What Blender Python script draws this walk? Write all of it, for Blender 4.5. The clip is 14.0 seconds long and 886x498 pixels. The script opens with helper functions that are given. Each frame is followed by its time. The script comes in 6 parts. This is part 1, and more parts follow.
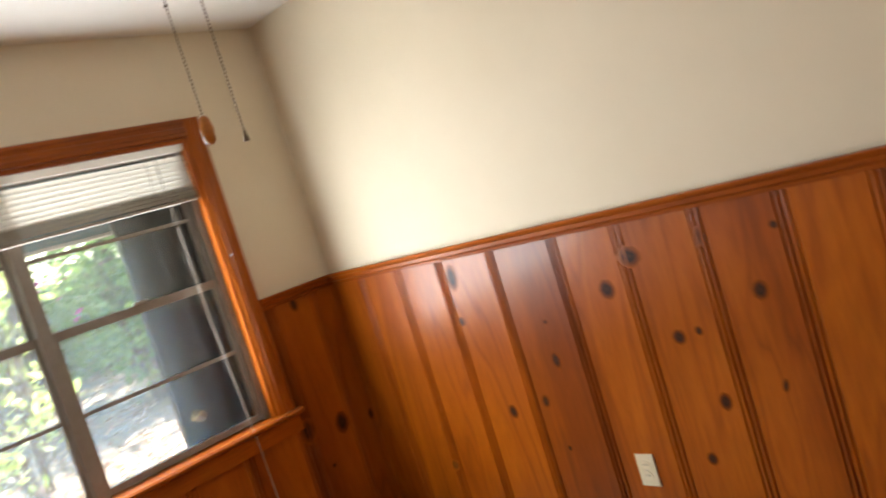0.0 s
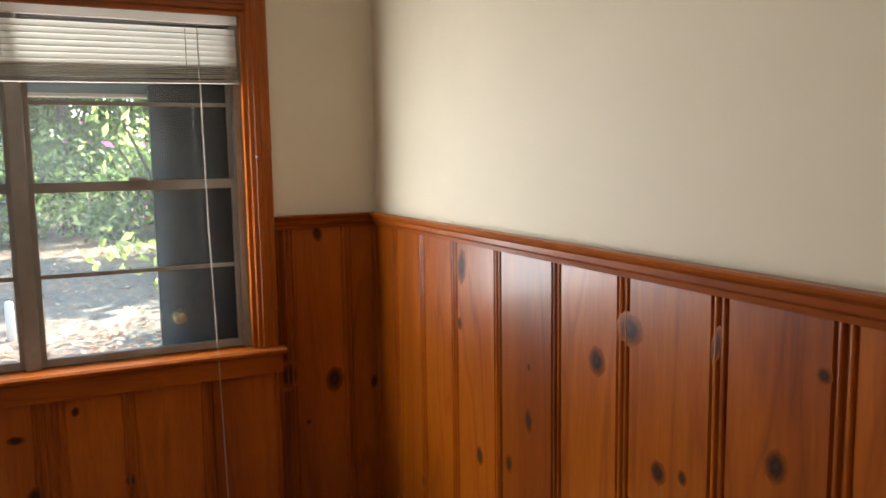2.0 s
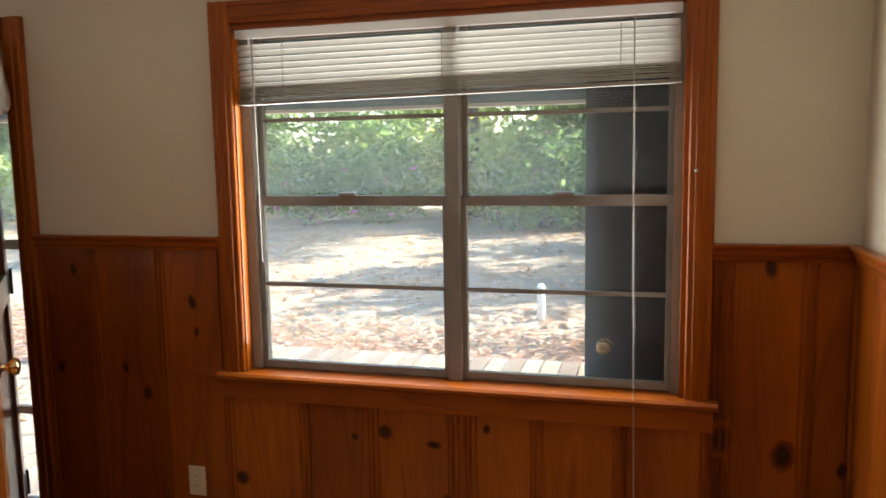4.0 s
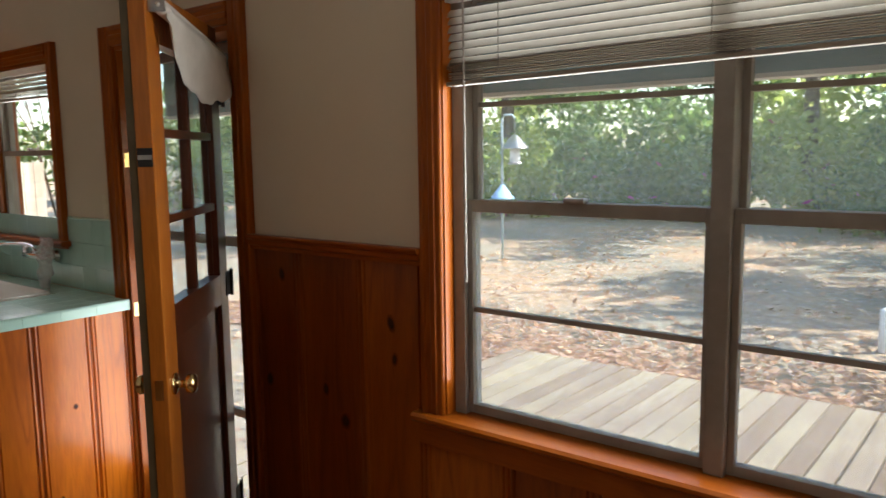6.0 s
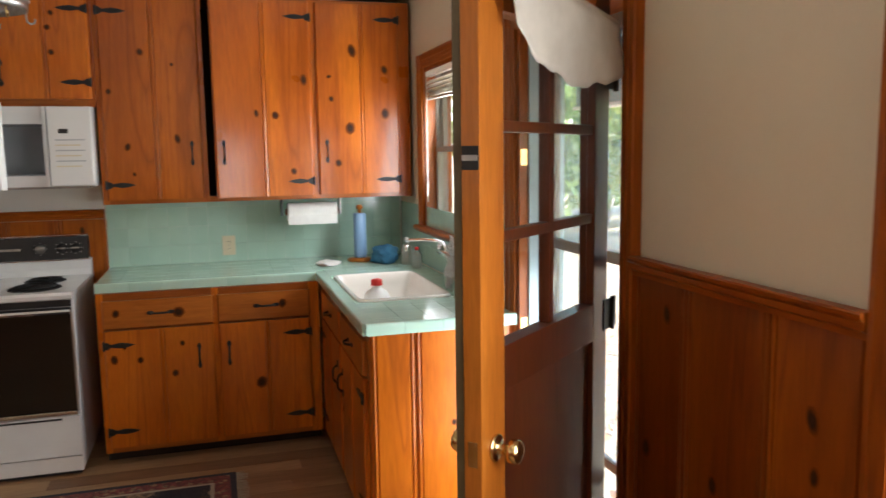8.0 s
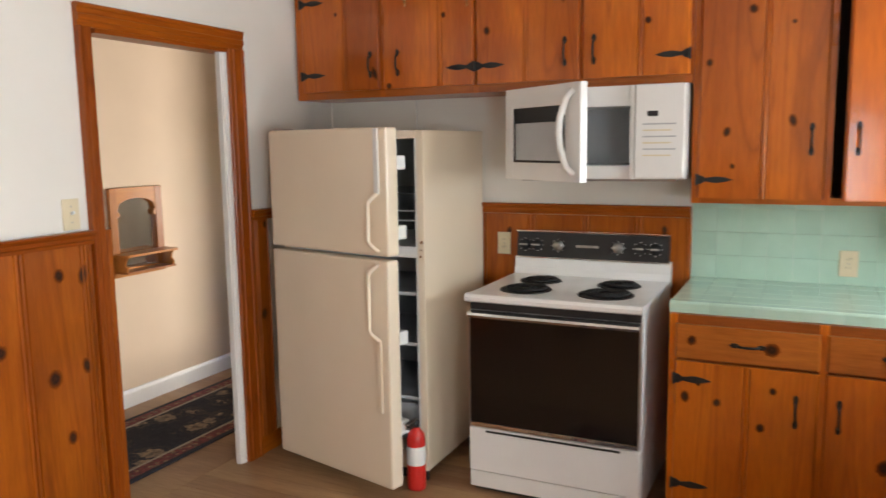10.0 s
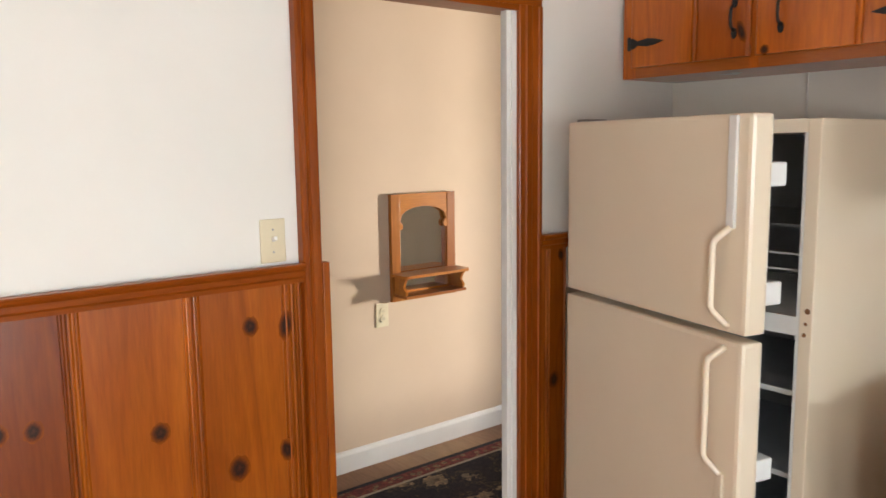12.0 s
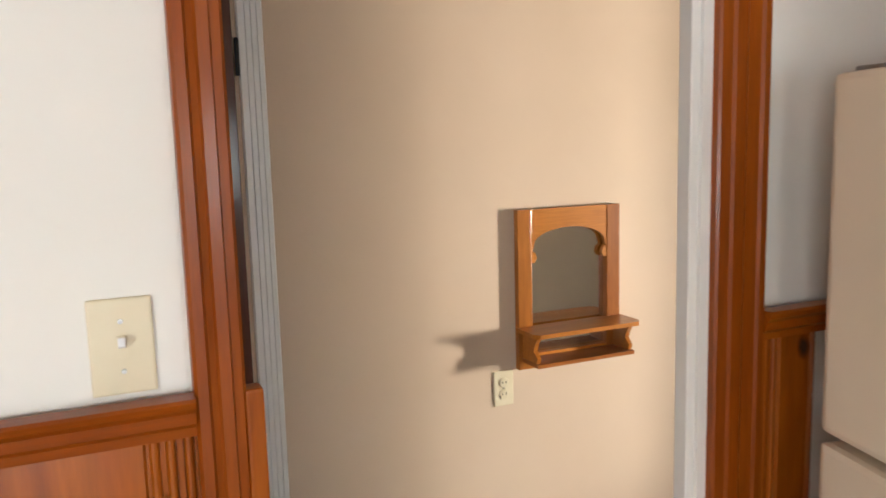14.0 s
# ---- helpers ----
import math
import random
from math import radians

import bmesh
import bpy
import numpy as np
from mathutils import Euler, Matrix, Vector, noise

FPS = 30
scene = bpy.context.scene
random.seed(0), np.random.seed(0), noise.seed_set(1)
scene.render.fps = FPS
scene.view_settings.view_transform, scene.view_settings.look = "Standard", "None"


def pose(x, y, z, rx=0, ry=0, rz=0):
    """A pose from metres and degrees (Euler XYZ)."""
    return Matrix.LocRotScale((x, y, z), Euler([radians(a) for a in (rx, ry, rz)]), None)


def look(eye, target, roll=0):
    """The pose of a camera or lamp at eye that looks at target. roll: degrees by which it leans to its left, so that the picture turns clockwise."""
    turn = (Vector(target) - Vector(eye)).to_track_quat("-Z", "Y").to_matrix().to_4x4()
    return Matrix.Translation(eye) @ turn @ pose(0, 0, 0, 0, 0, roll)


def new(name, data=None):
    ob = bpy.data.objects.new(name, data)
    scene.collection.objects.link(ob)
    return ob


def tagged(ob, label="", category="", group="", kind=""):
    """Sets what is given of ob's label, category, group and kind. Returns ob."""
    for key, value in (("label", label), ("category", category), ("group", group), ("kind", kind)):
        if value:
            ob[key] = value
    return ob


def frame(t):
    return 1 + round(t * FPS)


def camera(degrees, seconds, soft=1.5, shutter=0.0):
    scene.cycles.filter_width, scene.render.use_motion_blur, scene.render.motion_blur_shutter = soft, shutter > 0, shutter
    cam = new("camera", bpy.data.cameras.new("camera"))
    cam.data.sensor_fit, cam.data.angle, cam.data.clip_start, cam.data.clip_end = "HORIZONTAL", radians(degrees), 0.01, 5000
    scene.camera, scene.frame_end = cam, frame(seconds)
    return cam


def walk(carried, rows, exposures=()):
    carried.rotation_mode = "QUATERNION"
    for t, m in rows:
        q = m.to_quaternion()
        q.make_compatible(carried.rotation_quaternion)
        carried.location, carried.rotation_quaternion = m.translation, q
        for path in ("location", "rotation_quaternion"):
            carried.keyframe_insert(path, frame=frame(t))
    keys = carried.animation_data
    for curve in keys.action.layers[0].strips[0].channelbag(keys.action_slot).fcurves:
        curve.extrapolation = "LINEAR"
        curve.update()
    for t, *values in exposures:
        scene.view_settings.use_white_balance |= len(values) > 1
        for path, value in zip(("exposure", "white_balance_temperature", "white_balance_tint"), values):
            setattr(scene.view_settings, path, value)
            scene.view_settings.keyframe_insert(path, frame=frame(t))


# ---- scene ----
cam = camera(60.03, 14.0, 1.5, 0.3)
# seconds, place, pitch, roll, yaw
ROWS = [
    (0, 0.003, 0.012, 1.467, -4.59, 17.29, -46.25),
    (0.5, 0.319, 0.011, 1.455, -4.57, 4.32, -29.43),
    (1, 0.599, -0.060, 1.450, -6.02, 1.23, -26.50),
    (1.5, 0.839, -0.034, 1.433, -6.67, 1.22, -25.48),
    (2, 1.078, 0.064, 1.445, -6.71, 0.87, -25.24),
    (2.5, 1.258, 0.113, 1.474, -6.79, 1.01, -22.09),
    (3, 1.344, 0.134, 1.520, -6.91, 0.91, -7.87),
    (3.5, 1.423, 0.275, 1.520, -6.99, 0.98, 6.18),
    (4, 1.529, 0.470, 1.518, -6.95, 0.95, 15.10),
    (4.2, 1.574, 0.550, 1.533, -6.99, 0.95, 18.53),
    (6.3, 1.474, 1.300, 1.518, -7.03, 0.82, 43.53),
    (6.5, 1.471, 1.371, 1.527, -6.95, 0.82, 47.51),
    (7, 1.410, 1.517, 1.527, -7.13, 0.72, 56.93),
    (7.5, 1.260, 1.665, 1.526, -7.12, 0.56, 66.05),
    (8, 1.094, 1.799, 1.530, -7.18, 0.82, 73.50),
    (8.5, 0.935, 1.904, 1.540, -7.41, 0.96, 85.20),
    (9, 0.702, 1.909, 1.527, -7.39, 0.88, 97.64),
    (9.2, 0.588, 1.873, 1.536, -7.46, 0.94, 101.41),
    (11.3, -0.476, 1.342, 1.550, -7.56, 0.70, 135.37),
    (11.5, -0.595, 1.258, 1.538, -7.39, 0.78, 137.62),
    (12, -0.879, 1.084, 1.555, -7.72, 0.74, 141.47),
    (12.5, -1.105, 0.887, 1.541, -7.94, 0.57, 145.97),
    (13, -1.331, 0.633, 1.548, -7.62, 0.32, 147.81),
    (13.3, -1.472, 0.489, 1.536, -7.72, 0.41, 149.53),
    (13.5, -1.570, 0.411, 1.545, -7.68, 0.64, 150.91),
    (14, -1.774, 0.190, 1.534, -7.70, 1.60, 156.22),
]
EXPOSURES = [(0.0, 3.1), (0.5, 2.75), (1.0, 2.65), (2.0, 2.65), (3.0, 2.6), (3.6, 2.65), (4.0, 2.55), (6.5, 1.85), (7.0, 2.18), (7.5, 2.75), (8.5, 3.2), (9.0, 3.4), (11.5, 3.8), (14.0, 3.8)]
walk(cam, [(t, pose(x, y, z, 90 + pitch, roll, yaw)) for t, x, y, z, pitch, roll, yaw in ROWS], EXPOSURES)

# ---- light ----
SUN = Vector((1.30, 1.0, 1.50)).normalized()      # towards the sun
world = bpy.data.worlds.new("sky")
scene.world = world
world.use_nodes = True
wn, wl = world.node_tree.nodes, world.node_tree.links
sky = wn.new("ShaderNodeTexSky")
sky.sky_type = 'NISHITA'
sky.sun_disc = False
sky.sun_elevation = math.asin(SUN.z)
sky.sun_rotation = math.atan2(SUN.x, SUN.y)
wn["Background"].inputs[1].default_value = 0.15
wl.new(sky.outputs[0], wn["Background"].inputs[0])
lamp = bpy.data.lights.new("sun", 'SUN')
lamp.energy, lamp.angle, lamp.color = 5.0, radians(0.6), (1.0, 0.94, 0.85)
sun = new("sun", lamp)
sun.matrix_world = look(SUN * 20, (0, 0, 0))


def window_light(name, at, towards, w, h, watts, color=(0.93, 0.97, 1.0)):
    """Stands in for the sky's light in an opening."""
    li = bpy.data.lights.new(name, 'AREA')
    li.shape, li.size, li.size_y, li.energy, li.color = 'RECTANGLE', w, h, watts, color
    ob = new(name, li)
    ob.matrix_world = look(at, towards)
    return ob


# ---- plan ----
NORTH, EAST, SOUTH, WEST, CEIL = 2.885, 2.107, -0.762, -3.53, 2.41
RAIL = 1.245                                      # top of the chair rail
HALL_Y, HALL_CASING = -1.975, -2.198

window_light("window_light", (0.87, NORTH + 0.040, 1.275), (0.87, 0, 1.275), 1.44, 0.85, 6.9)
window_light("blind_light", (0.87, NORTH + 0.055, 1.85), (0.87, 0, 1.85), 1.44, 0.17, 0.34)
window_light("door_light", (-1.25, NORTH + 0.050, 0.60), (-1.65, 0, 0.85), 0.60, 0.92, 1.6)
window_light("kitchen_window_light", (-2.56, NORTH + 0.030, 1.47), (-2.53, 0, 2.0), 0.62, 0.62, 1.8)
window_light("hall_window_light", (-6.54, 0.0, 1.02), (-3.3, -1.97, 1.15), 0.16, 0.45, 17.5, (1.0, 0.93, 0.82))


# ---- materials ----
def material(name, rough=0.5, metal=0.0, coat=0.0, color=(0.5, 0.5, 0.5)):
    m = bpy.data.materials.new(name)
    m.use_nodes = True
    b = m.node_tree.nodes["Principled BSDF"]
    b.inputs["Base Color"].default_value = (*color, 1)
    b.inputs["Roughness"].default_value = rough
    b.inputs["Metallic"].default_value = metal
    b.inputs["Coat Weight"].default_value = coat
    b.inputs["Coat Roughness"].default_value = 0.12
    return m, m.node_tree.nodes, m.node_tree.links, b


def ramp(nodes, stops):
    r = nodes.new("ShaderNodeValToRGB")
    while len(r.color_ramp.elements) < len(stops):
        r.color_ramp.elements.new(0.5)
    for e, (p, c) in zip(r.color_ramp.elements, stops):
        e.position, e.color = p, (*c, 1)
    return r


def coords(nodes, links, scale=(1, 1, 1), spread=7.0):
    """Object coordinates, shifted by a random amount for each object."""
    tc, info, mp = nodes.new("ShaderNodeTexCoord"), nodes.new("ShaderNodeObjectInfo"), nodes.new("ShaderNodeMapping")
    mul = nodes.new("ShaderNodeMath")
    mul.operation = 'MULTIPLY'
    mul.inputs[1].default_value = spread
    links.new(info.outputs["Random"], mul.inputs[0])
    links.new(tc.outputs["Object"], mp.inputs["Vector"])
    links.new(mul.outputs[0], mp.inputs["Location"])
    mp.inputs["Scale"].default_value = scale
    return mp, info


def noise_tex(nodes, links, vec, scale, detail=4, rough=0.55, distortion=0.0):
    n = nodes.new("ShaderNodeTexNoise")
    n.inputs["Scale"].default_value, n.inputs["Detail"].default_value = scale, detail
    n.inputs["Roughness"].default_value, n.inputs["Distortion"].default_value = rough, distortion
    links.new(vec, n.inputs["Vector"])
    return n


def bump(nodes, links, b, height, strength, dist=0.002):
    n = nodes.new("ShaderNodeBump")
    n.inputs["Strength"].default_value, n.inputs["Distance"].default_value = strength, dist
    links.new(height, n.inputs["Height"])
    links.new(n.outputs[0], b.inputs["Normal"])


def mixc(nodes, links, fac, a, c, mode='MIX'):
    m = nodes.new("ShaderNodeMix")
    m.data_type, m.blend_type = 'RGBA', mode
    for sock, v in ((m.inputs[0], fac), (m.inputs[6], a), (m.inputs[7], c)):
        if isinstance(v, (int, float)):
            sock.default_value = v
        elif isinstance(v, tuple):
            sock.default_value = (*v, 1)
        else:
            links.new(v, sock)
    return m.outputs[2]


def pine(name, dark, mid, light, rough=0.33, along='z', coat=0.14, vary=0.38, spec=0.28):
    """Varnished knotty pine with the grain along one axis."""
    m, n, l, b = material(name, rough, 0, coat)
    b.inputs["Specular IOR Level"].default_value = spec
    s = {'z': (1, 1, 0.09), 'x': (0.09, 1, 1), 'y': (1, 0.09, 1)}[along]
    mp, info = coords(n, l, s)
    broad = noise_tex(n, l, mp.outputs[0], 5.5, 2, 0.5, 0.8)
    rings = n.new("ShaderNodeMath")
    rings.operation = 'MULTIPLY'
    rings.inputs[1].default_value = 9.0
    l.new(broad.outputs["Fac"], rings.inputs[0])
    frac = n.new("ShaderNodeMath")
    frac.operation = 'PINGPONG'
    frac.inputs[1].default_value = 1.0
    l.new(rings.outputs[0], frac.inputs[0])
    fine = noise_tex(n, l, mp.outputs[0], 120, 3, 0.6)
    r = ramp(n, [(0.0, mid), (0.55, light), (0.85, mid), (1.0, dark)])
    l.new(frac.outputs[0], r.inputs[0])
    soft = mixc(n, l, 0.30, mid, r.outputs[0])
    rf = ramp(n, [(0.3, (0.72, 0.68, 0.62)), (0.7, (1.12, 1.1, 1.08))])
    l.new(fine.outputs["Fac"], rf.inputs[0])
    c = mixc(n, l, 0.6, soft, rf.outputs[0], 'MULTIPLY')
    tone = ramp(n, [(0.0, (1 - vary, 1 - vary * 1.15, 1 - vary * 1.3)), (0.45, (1.0, 1.0, 1.0)), (1.0, (1 + vary * 0.55, 1 + vary * 0.6, 1 + vary * 0.3))])
    l.new(info.outputs["Random"], tone.inputs[0])
    c = mixc(n, l, 1.0, c, tone.outputs[0], 'MULTIPLY')
    heart = noise_tex(n, l, mp.outputs[0], 2.6, 1, 0.4, 0.5)     # heartwood and sapwood bands across a board
    rh = ramp(n, [(0.40, (0.72, 0.62, 0.55)), (0.50, (1.0, 1.0, 1.0)), (0.62, (1.22, 1.30, 1.20))])
    l.new(heart.outputs["Fac"], rh.inputs[0])
    c = mixc(n, l, 0.75, c, rh.outputs[0], 'MULTIPLY')
    tc = n.new("ShaderNodeTexCoord")
    patch = noise_tex(n, l, tc.outputs["Object"], 2.2, 3)
    rp = ramp(n, [(0.3, (0.78, 0.74, 0.7)), (0.7, (1.12, 1.12, 1.1))])
    l.new(patch.outputs["Fac"], rp.inputs[0])
    c = mixc(n, l, 0.8, c, rp.outputs[0], 'MULTIPLY')
    l.new(c, b.inputs["Base Color"])
    rr = n.new("ShaderNodeMapRange")
    rr.inputs[3].default_value, rr.inputs[4].default_value = rough - 0.07, rough + 0.14
    l.new(patch.outputs["Fac"], rr.inputs[0])
    l.new(rr.outputs[0], b.inputs["Roughness"])
    bump(n, l, b, fine.outputs["Fac"], 0.18, 0.001)
    return m


def mottled(name, a, c, scale=6.0, rough=0.6, metal=0.0, coat=0.0, grain=180.0, relief=0.15, vary=0.0):
    """A plain surface with broad stains, fine grain and a slight relief."""
    m, n, l, b = material(name, rough, metal, coat)
    mp, info = coords(n, l)
    broad = noise_tex(n, l, mp.outputs[0], scale, 5, 0.6)
    r = ramp(n, [(0.32, a), (0.68, c)])
    l.new(broad.outputs["Fac"], r.inputs[0])
    col = r.outputs[0]
    if vary:
        t = ramp(n, [(0, (1 - vary,) * 3), (1, (1 + vary,) * 3)])
        l.new(info.outputs["Random"], t.inputs[0])
        col = mixc(n, l, 1.0, col, t.outputs[0], 'MULTIPLY')
    l.new(col, b.inputs["Base Color"])
    g = noise_tex(n, l, mp.outputs[0], grain, 3)
    rr = n.new("ShaderNodeMapRange")
    rr.inputs[3].default_value, rr.inputs[4].default_value = max(0.03, rough - 0.06), min(1, rough + 0.1)
    l.new(broad.outputs["Fac"], rr.inputs[0])
    l.new(rr.outputs[0], b.inputs["Roughness"])
    if relief:
        bump(n, l, b, g.outputs["Fac"], relief, 0.0012)
    return m


M = {}
M["panel"] = pine("knotty_pine_panel", (0.11, 0.018, 0.002), (0.305, 0.069, 0.0025), (0.46, 0.132, 0.006), 0.29, 'z', 0.14, 0.24, 0.38)
M["trim"] = pine("pine_trim", (0.12, 0.020, 0.002), (0.31, 0.071, 0.003), (0.41, 0.112, 0.006), 0.32, 'z', 0.10, 0.1)
M["trim_x"] = pine("pine_trim_x", (0.12, 0.020, 0.002), (0.31, 0.071, 0.003), (0.41, 0.112, 0.006), 0.32, 'x', 0.10, 0.1)
M["cabinet"] = pine("cabinet_pine", (0.16, 0.028, 0.002), (0.54, 0.130, 0.005), (0.70, 0.205, 0.010), 0.27, 'z', 0.4, 0.22, 0.40)
# door pine twice: lighter for the lit lock edge, door_dark for the shaded face
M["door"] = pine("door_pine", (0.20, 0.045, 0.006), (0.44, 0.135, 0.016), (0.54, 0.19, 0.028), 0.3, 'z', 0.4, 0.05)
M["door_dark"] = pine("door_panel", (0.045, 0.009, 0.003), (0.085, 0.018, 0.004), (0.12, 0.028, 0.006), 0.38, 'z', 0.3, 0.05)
M["shelf"] = pine("maple_shelf", (0.27, 0.085, 0.014), (0.41, 0.142, 0.022), (0.48, 0.18, 0.034), 0.3, 'x', 0.3, 0.05)
M["plaster"] = mottled("cream_plaster", (0.64, 0.550, 0.395), (0.69, 0.600, 0.445), 1.3, 0.62, grain=90, relief=0.25)
M["plaster_white"] = mottled("white_plaster", (0.75, 0.735, 0.685), (0.81, 0.795, 0.75), 1.3, 0.6, grain=90, relief=0.25)
M["hall"] = mottled("beige_plaster", (0.60, 0.46, 0.335), (0.66, 0.51, 0.38), 1.2, 0.7, grain=90, relief=0.2)
M["ceiling"] = mottled("ceiling_paint", (0.70, 0.67, 0.61), (0.76, 0.73, 0.68), 2, 0.8, relief=0.3)
M["white_paint"] = mottled("white_trim_paint", (0.76, 0.75, 0.73), (0.84, 0.83, 0.81), 5, 0.4, relief=0.1)
# aged window metal, darkened in colour to look backlit
M["window"] = mottled("aged_backlit_window_metal", (0.24, 0.218, 0.187), (0.32, 0.295, 0.26), 9, 0.5, grain=240, relief=0.1)
M["iron"] = mottled("black_wrought_iron", (0.012, 0.011, 0.011), (0.03, 0.028, 0.026), 30, 0.5, 0.3, grain=150, relief=0.4)
M["brass"] = mottled("worn_brass", (0.62, 0.43, 0.17), (0.78, 0.60, 0.30), 25, 0.16, 1.0, relief=0.03)
M["chrome"] = mottled("chrome", (0.70, 0.70, 0.70), (0.82, 0.82, 0.82), 20, 0.10, 1.0, relief=0.0)
M["mirror"] = mottled("mirror_silver", (0.78, 0.78, 0.77), (0.82, 0.82, 0.81), 9, 0.03, 1.0, relief=0.0)
M["steel"] = mottled("brushed_steel", (0.35, 0.34, 0.33), (0.5, 0.49, 0.47), 30, 0.3, 1.0, relief=0.05)
M["tile"] = mottled("mint_green_tile", (0.40, 0.60, 0.50), (0.47, 0.67, 0.565), 4, 0.14, 0, 0.4, relief=0.02, vary=0.02)
M["counter_tile"] = mottled("mint_counter_tile", (0.42, 0.64, 0.535), (0.50, 0.71, 0.605), 4, 0.16, 0, 0.4, relief=0.02, vary=0.02)
M["grout"] = mottled("grout", (0.54, 0.71, 0.62), (0.60, 0.77, 0.68), 30, 0.8)
M["enamel"] = mottled("white_enamel", (0.78, 0.78, 0.77), (0.84, 0.84, 0.83), 3, 0.2, 0, 0.3, relief=0.0)
M["almond"] = mottled("almond_enamel", (0.79, 0.675, 0.525), (0.83, 0.715, 0.565), 1.5, 0.32, 0, 0.15, grain=350, relief=0.12)
M["porcelain"] = mottled("sink_porcelain", (0.76, 0.72, 0.66), (0.82, 0.79, 0.74), 4, 0.18, 0, 0.3, relief=0.0)
M["black_glass"] = mottled("black_oven_glass", (0.004, 0.003, 0.003), (0.008, 0.006, 0.005), 5, 0.09, relief=0.0)
M["black"] = mottled("black_plastic", (0.012, 0.012, 0.013), (0.022, 0.022, 0.023), 12, 0.4, relief=0.05)
M["coil"] = mottled("burner_coil", (0.01, 0.01, 0.011), (0.035, 0.033, 0.032), 30, 0.6, 0.4)
# white liner plastic, greyed to hold the shade inside the refrigerator
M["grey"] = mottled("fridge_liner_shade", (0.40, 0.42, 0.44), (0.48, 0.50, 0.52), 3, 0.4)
M["ivory"] = mottled("ivory_plastic", (0.66, 0.58, 0.40), (0.72, 0.64, 0.46), 8, 0.35, relief=0.03)
M["cloth"] = mottled("aged_roller_cloth", (0.52, 0.47, 0.40), (0.66, 0.61, 0.53), 6, 0.85, grain=400, relief=0.3)
M["slat"] = mottled("cream_blind_slat", (0.76, 0.71, 0.62), (0.82, 0.77, 0.68), 5, 0.4, relief=0.03)
# same cream slats, darkened because the gathered stack gets no light through
M["slat_packed"] = mottled("unlit_blind_stack", (0.44, 0.39, 0.30), (0.54, 0.49, 0.39), 7, 0.45, relief=0.03)
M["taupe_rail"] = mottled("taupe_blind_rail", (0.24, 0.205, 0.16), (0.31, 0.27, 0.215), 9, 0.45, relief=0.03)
M["rust"] = mottled("rust", (0.16, 0.06, 0.02), (0.28, 0.12, 0.04), 60, 0.85, grain=300, relief=0.4)
M["cord"] = mottled("cord", (0.36, 0.33, 0.28), (0.45, 0.42, 0.36), 40, 0.8)
M["red"] = mottled("red_enamel", (0.50, 0.015, 0.012), (0.60, 0.025, 0.018), 10, 0.3, relief=0.02)
M["blue_plastic"] = mottled("blue_bottle", (0.22, 0.38, 0.62), (0.30, 0.47, 0.70), 8, 0.4, relief=0.0)
M["blue_cloth"] = mottled("blue_cloth", (0.02, 0.10, 0.20), (0.05, 0.18, 0.30), 18, 0.9, grain=220, relief=0.6)
M["paper"] = mottled("paper_towel", (0.78, 0.77, 0.75), (0.86, 0.85, 0.83), 20, 0.9, grain=160, relief=0.4)
M["white_plastic"] = mottled("white_plastic", (0.74, 0.74, 0.73), (0.82, 0.82, 0.81), 8, 0.35, relief=0.0)
M["subfloor"] = mottled("floor_underlay", (0.20, 0.13, 0.08), (0.26, 0.17, 0.10), 3, 0.6)
M["floor"] = pine("oak_floor", (0.21, 0.115, 0.062), (0.31, 0.180, 0.100), (0.38, 0.235, 0.140), 0.42, 'y', 0.1, 0.12)
M["deck"] = pine("weathered_deck", (0.10, 0.08, 0.062), (0.19, 0.158, 0.128), (0.26, 0.222, 0.185), 0.45, 'y', 0.0, 0.12)
M["blue_beam"] = mottled("blue_painted_wood", (0.14, 0.26, 0.31), (0.18, 0.32, 0.37), 6, 0.55)
M["blue_light"] = mottled("pale_blue_paint", (0.36, 0.47, 0.52), (0.44, 0.55, 0.59), 5, 0.5)
M["dark_door"] = mottled("dark_green_paint", (0.006, 0.010, 0.012), (0.011, 0.016, 0.018), 5, 0.35)
M["door_edge"] = mottled("olive_brown_paint", (0.075, 0.055, 0.025), (0.12, 0.09, 0.045), 14, 0.5, grain=200, relief=0.3)
# near-black for boards deep in recesses, their shade put into the colour
M["gap"] = mottled("recess_shade", (0.02, 0.012, 0.008), (0.03, 0.02, 0.012), 10, 0.8)

sm = M["slat"].node_tree
st_, sx_ = sm.nodes.new("ShaderNodeBsdfTranslucent"), sm.nodes.new("ShaderNodeMixShader")
st_.inputs[0].default_value = (0.86, 0.84, 0.79, 1)
sx_.inputs[0].default_value = 0.62
sm.links.new(sm.nodes["Principled BSDF"].outputs[0], sx_.inputs[1])
sm.links.new(st_.outputs[0], sx_.inputs[2])
sm.links.new(sx_.outputs[0], sm.nodes["Material Output"].inputs[0])

knot, kn, kl, kb = material("pine_knot", 0.34, 0, 0.0)
ktc = kn.new("ShaderNodeTexCoord")
kno = noise_tex(kn, kl, ktc.outputs["Object"], 1.7, 4, 0.6, 1.2)
klen = kn.new("ShaderNodeVectorMath")
klen.operation = 'LENGTH'
kl.new(ktc.outputs["Object"], klen.inputs[0])
kadd = kn.new("ShaderNodeMath")
kadd.operation = 'MULTIPLY_ADD'
kadd.inputs[1].default_value = 0.62
kl.new(kno.outputs["Fac"], kadd.inputs[0])
kl.new(klen.outputs["Value"], kadd.inputs[2])
